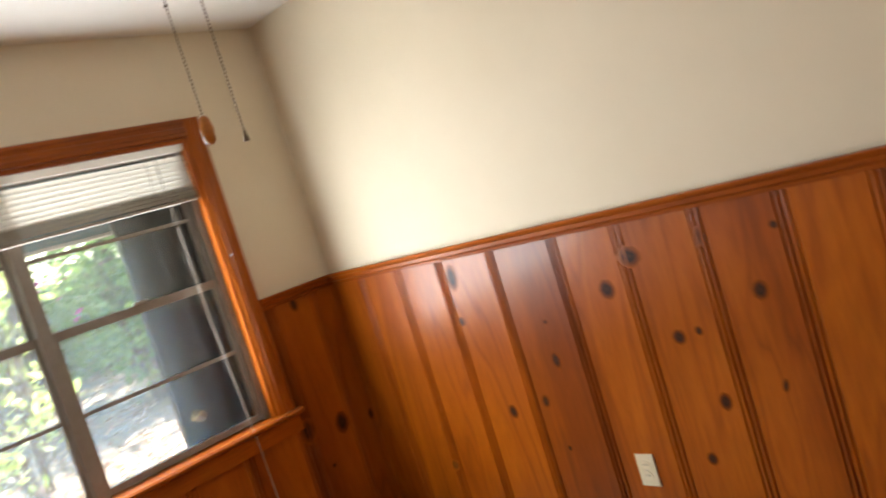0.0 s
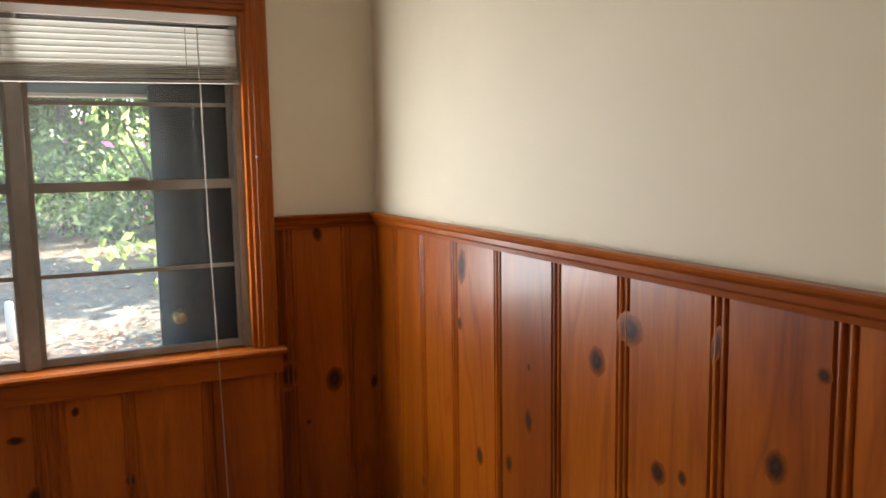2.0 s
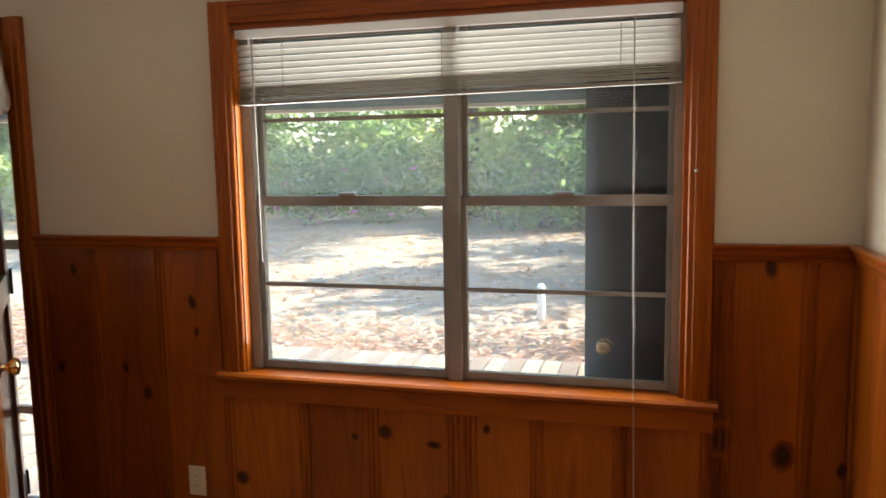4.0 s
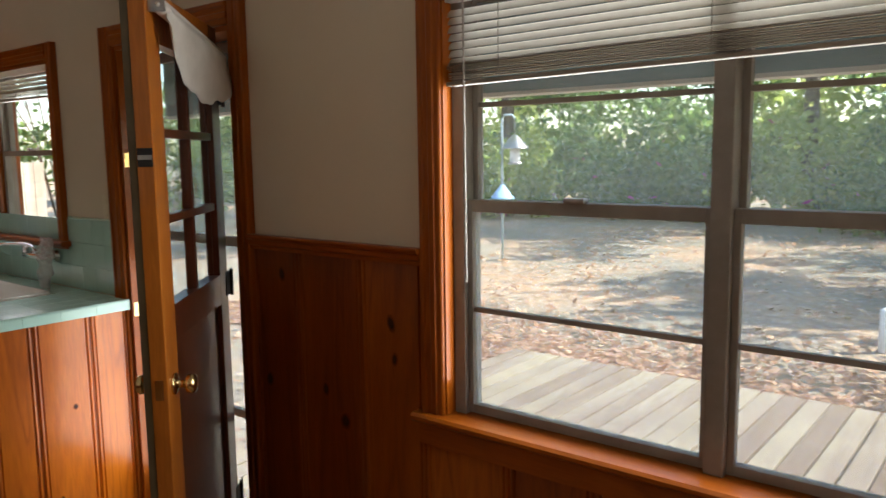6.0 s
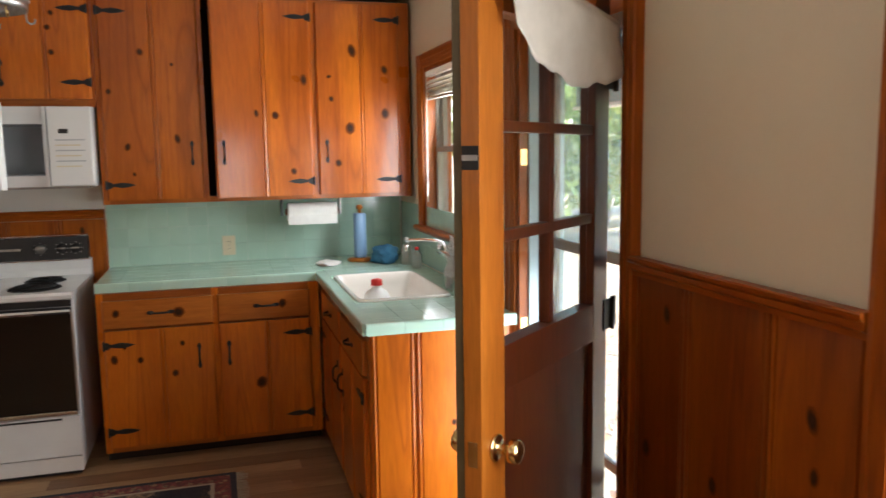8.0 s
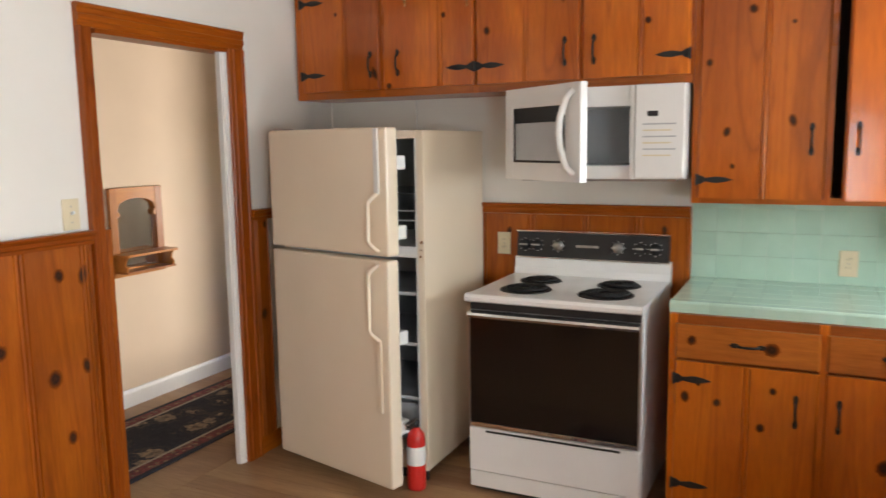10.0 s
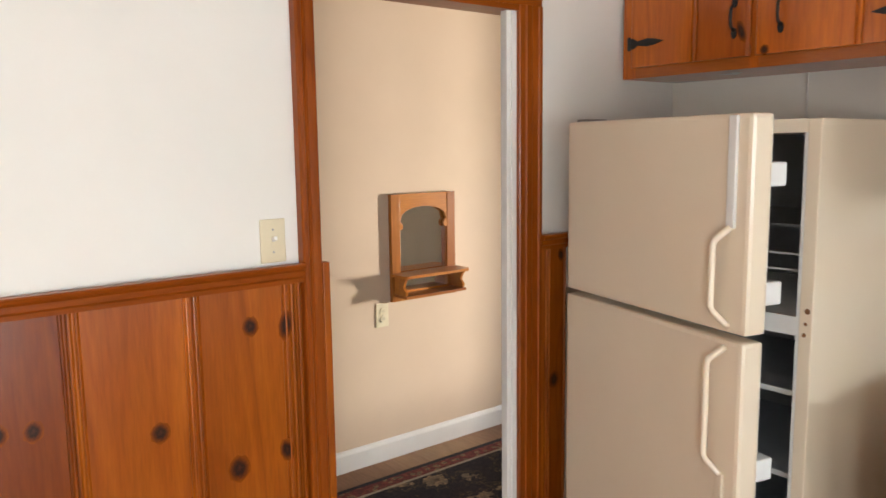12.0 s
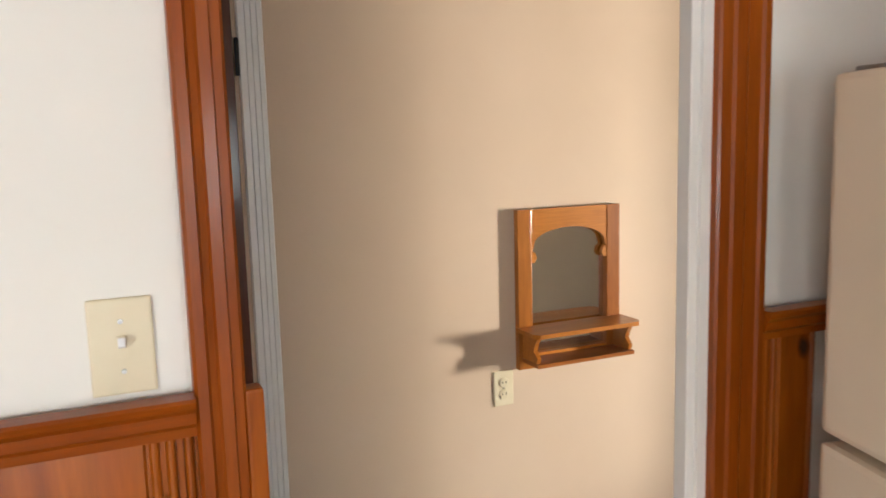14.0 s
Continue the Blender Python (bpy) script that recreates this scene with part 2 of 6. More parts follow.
kr = ramp(kn, [(0.25, (0.020, 0.010, 0.008)), (0.38, (0.060, 0.020, 0.010)), (0.50, (0.018, 0.009, 0.007)), (0.62, (0.070, 0.017, 0.005)), (0.76, (0.16, 0.036, 0.004)), (0.94, (0.26, 0.060, 0.003))])
khalf = kn.new("ShaderNodeMath")
khalf.operation = 'MULTIPLY'
khalf.inputs[1].default_value = 0.72
kl.new(kadd.outputs[0], khalf.inputs[0])
kl.new(khalf.outputs[0], kr.inputs[0])
kl.new(kr.outputs[0], kb.inputs["Base Color"])
kb.inputs["Specular IOR Level"].default_value = 0.24
M["knot"] = knot

glass = bpy.data.materials.new("window_glass")
glass.use_nodes = True
gn, gl = glass.node_tree.nodes, glass.node_tree.links
gn.remove(gn["Principled BSDF"])
gt, gg, gm, gf = gn.new("ShaderNodeBsdfTransparent"), gn.new("ShaderNodeBsdfGlossy"), gn.new("ShaderNodeMixShader"), gn.new("ShaderNodeLayerWeight")
gt.inputs[0].default_value = (0.97, 0.985, 0.98, 1)
gg.inputs["Roughness"].default_value = 0.02
gf.inputs[0].default_value = 0.5
gp, gq = gn.new("ShaderNodeMath"), gn.new("ShaderNodeMath")
gp.operation, gq.operation = 'POWER', 'MULTIPLY_ADD'
gp.inputs[1].default_value, gq.inputs[1].default_value, gq.inputs[2].default_value = 5.0, 0.6, 0.035
gl.new(gf.outputs["Facing"], gp.inputs[0])
gl.new(gp.outputs[0], gq.inputs[0])
gl.new(gq.outputs[0], gm.inputs[0])
gl.new(gt.outputs[0], gm.inputs[1])
gl.new(gg.outputs[0], gm.inputs[2])
gd, gx = gn.new("ShaderNodeBsdfTranslucent"), gn.new("ShaderNodeMixShader")
gd.inputs[0].default_value = (0.74, 0.84, 0.95, 1)
gx.inputs[0].default_value = 0.14                # pale film that puts glare haze on the wide window and storm door
gl.new(gm.outputs[0], gx.inputs[1])
gl.new(gd.outputs[0], gx.inputs[2])
gl.new(gx.outputs[0], gn["Material Output"].inputs[0])
M["hazy_glass"] = glass
glass = glass.copy()
glass.name = "clean_glass"
glass.node_tree.links.new(glass.node_tree.nodes[gm.name].outputs[0], glass.node_tree.nodes["Material Output"].inputs[0])
M["glass"] = glass


# ---- building blocks ----
def finish(name, bm, mat, parent=None, label="", smooth=False):
    me = bpy.data.meshes.new(name)
    bm.normal_update()
    bm.to_mesh(me)
    bm.free()
    for p in me.polygons:
        p.use_smooth = smooth
    me.materials.append(M[mat] if isinstance(mat, str) else mat)
    ob = new(name, me)
    if parent:
        ob.parent = parent
    if label:
        ob["label"] = label
    return ob


def part(name, bm, mat, parent, label="", smooth=False):
    return finish(name, bm, mat, parent, label, smooth)


def thing(name, m, label, category, group="", kind=""):
    ob = new(name)
    ob.empty_display_size = 0.05
    ob.matrix_world = m
    return tagged(ob, label, category, group, kind)


def box(bm, lo, hi, bevel=0.0):
    """Adds a box; bevelled edges by request."""
    vs = [bm.verts.new((x, y, z)) for x in (lo[0], hi[0]) for y in (lo[1], hi[1]) for z in (lo[2], hi[2])]
    fs = [bm.faces.new([vs[i] for i in f]) for f in ((0, 1, 3, 2), (4, 6, 7, 5), (0, 4, 5, 1), (2, 3, 7, 6), (0, 2, 6, 4), (1, 5, 7, 3))]
    if bevel:
        es = list({e for f in fs for e in f.edges})
        bmesh.ops.bevel(bm, geom=es, offset=bevel, segments=2, affect='EDGES', profile=0.6)
    return bm


def block(lo, hi, bevel=0.0):
    return box(bmesh.new(), lo, hi, bevel)


def lathe(profile, seg=24, bm=None, at=(0, 0, 0), axis='z'):
    """Turned shape from (radius, height) pairs."""
    bm = bm or bmesh.new()
    rings = []
    for r, h in profile:
        ring = []
        for i in range(seg):
            a = 2 * math.pi * i / seg
            v = (r * math.cos(a), r * math.sin(a), h)
            v = {'z': v, 'x': (v[2], v[0], v[1]), 'y': (v[0], v[2], v[1])}[axis]
            ring.append(bm.verts.new(Vector(v) + Vector(at)))
        rings.append(ring)
    for a, b in zip(rings, rings[1:]):
        for i in range(seg):
            bm.faces.new((a[i], a[(i + 1) % seg], b[(i + 1) % seg], b[i]))
    bm.faces.new(rings[0][::-1])
    bm.faces.new(rings[-1])
    bmesh.ops.recalc_face_normals(bm, faces=bm.faces)
    return bm


def tube(points, r, seg=10, bm=None, closed=False):
    """A round bar along a line of points."""
    bm = bm or bmesh.new()
    pts = [Vector(p) for p in points]
    rings, n = [], len(pts)
    ref = Vector((0.31, 0.17, 0.93))
    for i, p in enumerate(pts):
        d = (pts[(i + 1) % n] - pts[i - 1]) if closed else (pts[min(i + 1, n - 1)] - pts[max(i - 1, 0)])
        u = d.cross(ref).normalized()
        v = d.cross(u).normalized()
        rings.append([bm.verts.new(p + r * (math.cos(2 * math.pi * k / seg) * u + math.sin(2 * math.pi * k / seg) * v)) for k in range(seg)])
    pairs = list(zip(rings, rings[1:])) + ([(rings[-1], rings[0])] if closed else [])
    for a, b in pairs:
        for k in range(seg):
            bm.faces.new((a[k], a[(k + 1) % seg], b[(k + 1) % seg], b[k]))
    if not closed:
        bm.faces.new(rings[0][::-1])
        bm.faces.new(rings[-1])
    bmesh.ops.recalc_face_normals(bm, faces=bm.faces)
    return bm


def extrude(profile, h0, h1, bm=None, axis='z'):
    """A closed outline of (a, b) pairs drawn out along an axis: z (x, y), x (y, z) or y (x, z)."""
    bm = bm or bmesh.new()
    put = {'z': lambda a, b, h: (a, b, h), 'x': lambda a, b, h: (h, a, b), 'y': lambda a, b, h: (a, h, b)}[axis]
    lo = [bm.verts.new(put(a, b, h0)) for a, b in profile]
    hi = [bm.verts.new(put(a, b, h1)) for a, b in profile]
    n = len(profile)
    fs = [bm.faces.new((lo[i], lo[(i + 1) % n], hi[(i + 1) % n], hi[i])) for i in range(n)]
    fs += [bm.faces.new(lo[::-1]), bm.faces.new(hi)]
    bmesh.ops.recalc_face_normals(bm, faces=fs)
    return bm


def structure(name, bm, mat, label, category):
    return tagged(finish(name, bm, mat), label, category, kind="structure")


FACING = {'n': 0, 'e': -90, 's': 180, 'w': 90}    # turn of a wall's pieces, whose front looks along local -y
_boards = {}


def board_mesh(w, h, t=0.012, mat="panel"):
    """A wainscot board with beaded edges; front at y 0, back at y t."""
    key = (round(w, 3), round(h, 3), t, mat)
    if key not in _boards:
        half = [(0.0, 0.006), (0.0030, 0.006), (0.0045, 0.002), (0.0065, -0.0005), (0.0095, -0.0012), (0.0125, -0.0005), (0.0145, 0.002), (0.0155, 0.0055), (0.0190, 0.0055), (0.0225, 0.0)]
        prof = half + [(w - a, d) for a, d in reversed(half)] + [(w, t), (0.0, t)]
        bm = extrude(prof, 0, h)
        me = bpy.data.meshes.new("board")
        bm.to_mesh(me)
        bm.free()
        me.materials.append(M[mat])
        _boards[key] = me
    return _boards[key]


def knot_mesh():
    bm = bmesh.new()
    n = 18
    c = bm.verts.new((0, -0.25, 0))
    rim = [bm.verts.new((math.cos(2 * math.pi * i / n) * (1 + 0.12 * math.sin(3.1 * i)), 0.6, math.sin(2 * math.pi * i / n) * (1 + 0.1 * math.cos(2.3 * i)))) for i in range(n)]
    mid = [bm.verts.new((v.co.x * 0.8, -0.2, v.co.z * 0.8)) for v in rim]
    for i in range(n):
        bm.faces.new((c, mid[(i + 1) % n], mid[i]))
        bm.faces.new((mid[i], mid[(i + 1) % n], rim[(i + 1) % n], rim[i]))
    bmesh.ops.recalc_face_normals(bm, faces=bm.faces)
    me = bpy.data.meshes.new("knot")
    bm.to_mesh(me)
    bm.free()
    for p in me.polygons:
        p.use_smooth = True
    me.materials.append(M["knot"])
    return me


KNOT = knot_mesh()


def add_knot(owner, x, z, rx, rz, lean=0):
    k = new("knot", KNOT)
    k.parent = owner
    k.matrix_basis = pose(x, -0.0003, z, 0, lean, 0) @ Matrix.Diagonal((rx * 1.28, 0.0009, rz * 1.28, 1))
    return k


def wainscot(side, parent, plane, joints, z0, z1, knots=()):
    """Boards between the joints of one wall; knots as (along, z, half width, half height)."""
    turn = FACING[side]
    for a, b in zip(joints, joints[1:]):
        lo, hi = min(a, b), max(a, b)
        at = {'n': (lo, plane), 'e': (plane, hi), 's': (hi, plane), 'w': (plane, lo)}[side]
        ob = new("plank", board_mesh(hi - lo, z1 - z0))
        ob.parent = parent
        ob.matrix_basis = pose(at[0], at[1], z0, 0, 0, turn)
        for c, z, rx, rz in knots:
            if lo < c < hi and z0 < z < z1:
                add_knot(ob, (c - lo) if side in 'nw' else (hi - c), z - z0, rx, rz, random.uniform(-15, 15))


def rail_profile(h):
    """Chair rail seen from its end: (out from the wall, height)."""
    return [(0, h - 0.052), (-0.012, h - 0.052), (-0.014, h - 0.040), (-0.020, h - 0.034), (-0.022, h - 0.020), (-0.030, h - 0.012), (-0.033, h - 0.004), (-0.030, h), (0, h)]


def rail(parent, side, plane, a, b):
    lo, hi = min(a, b), max(a, b)
    bm = extrude([(y, z) for y, z in rail_profile(0.0)], 0, hi - lo, axis='x')
    ob = part("chair_rail", bm, "trim_x", parent)
    at = {'n': (lo, plane), 'e': (plane, hi), 's': (hi, plane), 'w': (plane, lo)}[side]
    ob.matrix_basis = pose(at[0], at[1], RAIL, 0, 0, FACING[side])
    return ob


def casing_profile(w):
    """Window and door casing: outer edge at 0, opening at w; front towards -y."""
    return [(0, 0.012), (0, -0.014), (0.004, -0.019), (0.016, -0.019), (0.020, -0.014), (w * 0.45, -0.012), (w * 0.5, -0.016), (w * 0.72, -0.016), (w * 0.76, -0.011), (w - 0.004, -0.010), (w, -0.006), (w, 0.012)]


def casing(parent, side, plane, x0, x1, z0, z1, w, mat="trim", sill=False):
    """Casing round an opening x0..x1, z0..z1 (outer edges); along as on the wall, seen from the room."""
    m = {'n': pose(0, plane, 0), 's': pose(0, plane, 0, 0, 0, 180)}[side]
    for name, bm, ma in (
            ("jamb_casing", extrude([(x0 + a, b) for a, b in casing_profile(w)], z0, z1), mat),
            ("jamb_casing", extrude([(x1 - a, b) for a, b in casing_profile(w)], z0, z1), mat),
            ("head_casing", extrude([(b, z1 - a) for a, b in casing_profile(w)], x0 + w, x1 - w, axis='x'), "trim_x")):
        ob = part(name, bm, ma, parent)
        ob.matrix_basis = m


# ---- large structure ----
def wall_with_openings(name, x0, x1, y0, y1, openings, mat, label, top=CEIL):
    """A wall along x with openings (x0, x1, z0, z1) cut through it."""
    bm = bmesh.new()
    cuts = sorted(openings)
    x = x0
    for a, b, z0, z1 in cuts:
        box(bm, (x, y0, 0), (a, y1, top))
        if z0 > 0:
            box(bm, (a, y0, 0), (b, y1, z0))
        box(bm, (a, y0, z1), (b, y1, top))
        x = b
    box(bm, (x, y0, 0), (x1, y1, top))
    return structure(name, bm, mat, label, "wall")


WIN = (0.115, 1.640, 0.755, 1.975)                # big window opening
KWIN = (-2.935, -2.195, 1.135, 1.975)             # kitchen window opening
DOOR = (-1.605, -0.815, 0.0, 1.975)               # back door opening
ARCH = (-2.700, -1.915, 0.0, 2.000)               # opening to the hall
P = 0.012                                         # board thickness

wall_n = wall_with_openings("wall_north", WEST - 0.1, EAST + 0.12, NORTH + P, NORTH + 0.16, [WIN, DOOR, KWIN], "plaster", "cream plaster wall over knotty pine wainscot")
wall_e = structure("wall_east", block((EAST + P, SOUTH - 0.12, 0), (EAST + 0.14, NORTH + P, CEIL)), "plaster", "cream plaster wall over knotty pine wainscot", "wall")
wall_s = wall_with_openings("wall_south", WEST - 0.1, EAST + 0.12, SOUTH - 0.10, SOUTH - P, [ARCH], "plaster_white", "white plaster wall over knotty pine wainscot")
wall_w = structure("wall_west", block((WEST - 0.12, SOUTH - P, 0), (WEST, NORTH + P, CEIL)), "plaster_white", "white plaster kitchen wall behind the cabinets", "wall")
structure("ceiling", block((WEST - 0.1, SOUTH - 0.1, CEIL), (EAST + 0.12, NORTH + 0.16, CEIL + 0.1)), "ceiling", "off-white painted ceiling", "ceiling")
floor = structure("floor", block((WEST - 0.1, SOUTH - 0.1, -0.12), (EAST + 0.12, NORTH + 0.16, -0.012)), "subfloor", "brown wood plank floor", "floor")

# the hall beyond the south opening
HW, HS = -6.2, HALL_Y
structure("hall_wall_south", block((HW, HS - 1.0, 0), (-1.70, HS, CEIL)), "hall", "beige painted hall wall", "wall")
structure("hall_wall_east", block((-1.70, HS - 1.1, 0), (-1.60, SOUTH - 0.10, CEIL)), "hall", "beige painted hall wall", "wall")
structure("hall_ceiling", block((HW, HS - 1.1, CEIL), (-1.60, SOUTH - 0.10, CEIL + 0.1)), "ceiling", "off-white hall ceiling", "ceiling")
hall_floor = structure("hall_floor", block((HW - 0.1, HS - 1.1, -0.12), (-1.60, SOUTH - 0.10, 0.0)), "floor", "brown wood hall floor", "floor")
structure("hall_wall_west", block((HW - 0.1, HS - 0.1, 0), (HW, SOUTH, CEIL)), "hall", "beige painted hall end wall", "wall")
# unseen opening, its edges set to cut the lamp's beam on the far wall
wall_with_openings("hall_wall_north", HW, WEST - 0.1, SOUTH - 0.100, SOUTH - 0.02, [(-5.40, -4.78, 0.6, 1.9)], "plaster_white", "off-white hall wall with an unseen opening that shapes the light")
structure("hall_baseboard", extrude([(HS, 0), (HS + 0.016, 0), (HS + 0.016, 0.085), (HS + 0.010, 0.10), (HS, 0.105)], HW, -2.200, axis='x'), "white_paint", "white painted hall baseboard", "baseboard")

# wainscot, rails and baseboards
Z0, Z1 = 0.085, RAIL - 0.05
E_JOINTS = [2.896, 2.67, 2.428, 2.179, 1.905, 1.613, 1.357, 1.084, 0.830, 0.585, 0.31, 0.06, -0.20, -0.48, -0.762]
E_KNOTS = [(2.125, 1.12, 0.024, 0.047), (2.145, 0.94, 0.014, 0.018), (1.74, 0.9, 0.008, 0.01), (1.742, 0.754, 0.018, 0.031), (2.02, 0.56, 0.018, 0.025), (1.448, 0.985, 0.026, 0.03), (1.334, 1.081, 0.036, 0.03), (1.09, 1.1, 0.01, 0.03), (0.865, 1.1, 0.012, 0.012), (0.95, 0.92, 0.021, 0.027), (2.44, 0.32, 0.016, 0.023), (1.24, 0.801, 0.02, 0.022), (1.17, 0.816, 0.011, 0.014), (1.846, 0.599, 0.016, 0.024), (1.8, 0.414, 0.009, 0.012), (0.45, 1, 0.02, 0.03), (1.148, 0.584, 0.018, 0.026), (1.246, 0.392, 0.016, 0.02), (0.953, 0.629, 0.008, 0.02)]
wainscot('e', wall_e, EAST, E_JOINTS, Z0, Z1, E_KNOTS)
rail(wall_e, 'e', EAST, SOUTH, NORTH - 0.033)
N_KNOTS = [(1.876, 1.171, 0.016, 0.028), (1.989, 1.195, 0.022, 0.013), (1.748, 0.635, 0.034, 0.046), (2.09, 0.566, 0.013, 0.024), (1.926, 0.597, 0.03, 0.044), (0.654, 0.571, 0.025, 0.024), (0.829, 0.539, 0.024, 0.013), (0.541, 0.545, 0.012, 0.013), (1.012, 0.609, 0.011, 0.015), (0.093, 0.352, 0.024, 0.024), (-0.078, 1.003, 0.015, 0.026), (-0.067, 0.892, 0.011, 0.02), (-0.29, 0.649, 0.024, 0.028), (-0.67, 0.726, 0.02, 0.027), (-0.583, 1.112, 0.016, 0.026), (-0.379, 0.742, 0.016, 0.025), (0.873, 0.321, 0.026, 0.044), (1.173, 0.335, 0.016, 0.019), (1.818, 0.442, 0.01, 0.01)]
wainscot('n', wall_n, NORTH, [1.712, 1.755, 1.985, 2.118], Z0, Z1, N_KNOTS)
wainscot('n', wall_n, NORTH, [0.053, 0.352, 0.612, 0.900, 0.960, 1.180, 1.445, 1.712], Z0, 0.665, N_KNOTS)
wainscot('n', wall_n, NORTH, [-0.735, -0.500, -0.205, 0.053], Z0, Z1, N_KNOTS)
rail(wall_n, 'n', NORTH, 1.712, EAST)
rail(wall_n, 'n', NORTH, -0.735, 0.053)
S_KNOTS = [(-1.699, 1.092, 0.019, 0.023), (-1.8, 1.08, 0.018, 0.034), (-1.453, 0.864, 0.021, 0.023), (-1.108, 0.944, 0.018, 0.021), (-1.178, 0.936, 0.018, 0.022), (-1.65, 0.717, 0.026, 0.031), (-1.79, 0.732, 0.018, 0.029), (-1.066, 0.745, 0.034, 0.029), (-1.143, 0.709, 0.014, 0.015), (-1.396, 0.643, 0.016, 0.023), (-1.703, 0.476, 0.017, 0.024), (-2.876, 1.165, 0.013, 0.02), (-2.845, 0.715, 0.022, 0.028)]
wainscot('s', wall_s, SOUTH, [-1.852, -1.812, -1.545, -1.266, -1.000, -0.72, -0.45, -0.2, 0.08, 0.33, 0.6, 0.86, 1.13, 1.4, 1.65, 1.88, 2.107], Z0, Z1, S_KNOTS)
wainscot('s', wall_s, SOUTH, [-2.765, -2.80, -2.91], Z0, Z1, S_KNOTS)
rail(wall_s, 's', SOUTH, -1.852, EAST)
rail(wall_s, 's', SOUTH, -2.765, -3.50)


def baseboard(side, plane, a, b):
    lo, hi = min(a, b), max(a, b)
    bm = extrude([(0, 0), (-0.016, 0), (-0.016, 0.06), (-0.010, 0.082), (0, 0.085)], 0, hi - lo, axis='x')
    ob = structure("baseboard", bm, "trim_x", "stained pine baseboard", "baseboard")
    at = {'n': (lo, plane), 'e': (plane, hi), 's': (hi, plane), 'w': (plane, lo)}[side]
    ob.matrix_basis = pose(at[0], at[1], 0, 0, 0, FACING[side])


baseboard('n', NORTH + 0.008, -0.735, EAST + 0.008)
baseboard('e', EAST + 0.008, SOUTH, NORTH - 0.016)
baseboard('s', SOUTH - 0.008, -1.852, EAST)
baseboard('s', SOUTH - 0.008, -2.765, -3.50)

M["shoe"] = pine("bare_pine_moulding", (0.34, 0.22, 0.12), (0.50, 0.36, 0.21), (0.58, 0.44, 0.28), 0.45, 'x', 0.1, 0.08)
for side, plane, a, b in (('n', NORTH - 0.008, -0.735, EAST - 0.008), ('e', EAST - 0.008, SOUTH + 0.01, NORTH - 0.026)):
    bm = extrude([(0, 0), (-0.017, 0), (-0.016, 0.007), (-0.011, 0.013), (-0.004, 0.017), (0, 0.018)], 0, b - a, axis='x')
    shoe = structure("shoe_moulding", bm, "shoe", "pale pine shoe moulding at the floor", "moulding")
    shoe.matrix_basis = pose(*((a, plane) if side == 'n' else (plane, b)), 0, 0, 0, FACING[side])

# chair-rail-high pine behind the range
boards = thing("range_back_panel", pose(0, 0, 0), "knotty pine panelling on the wall behind the range", "wall panel", kind="structure")
wainscot('w', boards, WEST + P, [0.15, 0.42, 0.70, 0.96, 1.20], 0.0, 1.19, [(0.30, 1.10, .012, .02), (1.08, 1.13, .012, .02)])
rail(boards, 'w', WEST + P, 0.15, 1.20)


# ---- windows ----
def jamb_liner(parent, o, y0, y1, mat="trim", t=0.018, bottom=True):
    """Boards that line an opening (x0, x1, z0, z1)."""
    x0, x1, z0, z1 = o
    part("jamb", block((x0, y0, z0), (x0 + t, y1, z1)), mat, parent)
    part("jamb", block((x1 - t, y0, z0), (x1, y1, z1)), mat, parent)
    part("head", block((x0 + t, y0, z1 - t), (x1 - t, y1, z1)), "trim_x", parent)
    if bottom:
        part("bottom_jamb", block((x0 + t, y0, z0), (x1 - t, y1, z0 + t)), "trim_x", parent)


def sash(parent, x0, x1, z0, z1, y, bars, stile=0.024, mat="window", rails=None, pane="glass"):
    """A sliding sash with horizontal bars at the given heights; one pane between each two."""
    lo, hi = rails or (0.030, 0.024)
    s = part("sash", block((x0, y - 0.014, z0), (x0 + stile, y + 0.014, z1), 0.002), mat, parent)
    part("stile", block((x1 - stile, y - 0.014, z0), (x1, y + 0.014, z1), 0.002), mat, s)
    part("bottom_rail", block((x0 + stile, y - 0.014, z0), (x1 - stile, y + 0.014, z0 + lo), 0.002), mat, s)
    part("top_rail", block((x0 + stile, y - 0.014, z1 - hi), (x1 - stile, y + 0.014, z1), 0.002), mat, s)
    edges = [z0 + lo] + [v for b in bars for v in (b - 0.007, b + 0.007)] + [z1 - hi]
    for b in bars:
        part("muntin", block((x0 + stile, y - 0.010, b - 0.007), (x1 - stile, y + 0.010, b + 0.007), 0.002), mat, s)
    for a, b in zip(edges[::2], edges[1::2]):
        g = part("pane", block((x0 + stile - 0.003, y + 0.001, a - 0.003), (x1 - stile + 0.003, y + 0.004, b + 0.003)), pane, s)
        g.visible_shadow = False
    return s


def stool(parent, x0, x1, z, deep, apron):
    """Sill board with a rounded nose, and the apron under it."""
    prof = [(NORTH + deep, z - 0.026), (NORTH - 0.036, z - 0.026), (NORTH - 0.044, z - 0.018), (NORTH - 0.044, z - 0.008), (NORTH - 0.036, z), (NORTH + deep, z)]
    part("window_sill", extrude(prof, x0, x1, axis='x'), "trim_x", parent)
    part("apron", extrude([(NORTH, z - 0.026 - apron), (NORTH - 0.016, z - 0.026 - apron), (NORTH - 0.020, z - 0.030), (NORTH, z - 0.026)], x0 + 0.012, x1 - 0.012, axis='x'), "trim_x", parent)


window_1 = thing("window_1", pose(0, 0, 0), "wide double-hung window with two pairs of sashes in stained pine casing", "window", kind="structure")
casing(window_1, 'n', NORTH, 0.053, 1.712, 0.757, 2.050, 0.075)
jamb_liner(window_1, WIN, NORTH + 0.004, NORTH + 0.150, bottom=False)
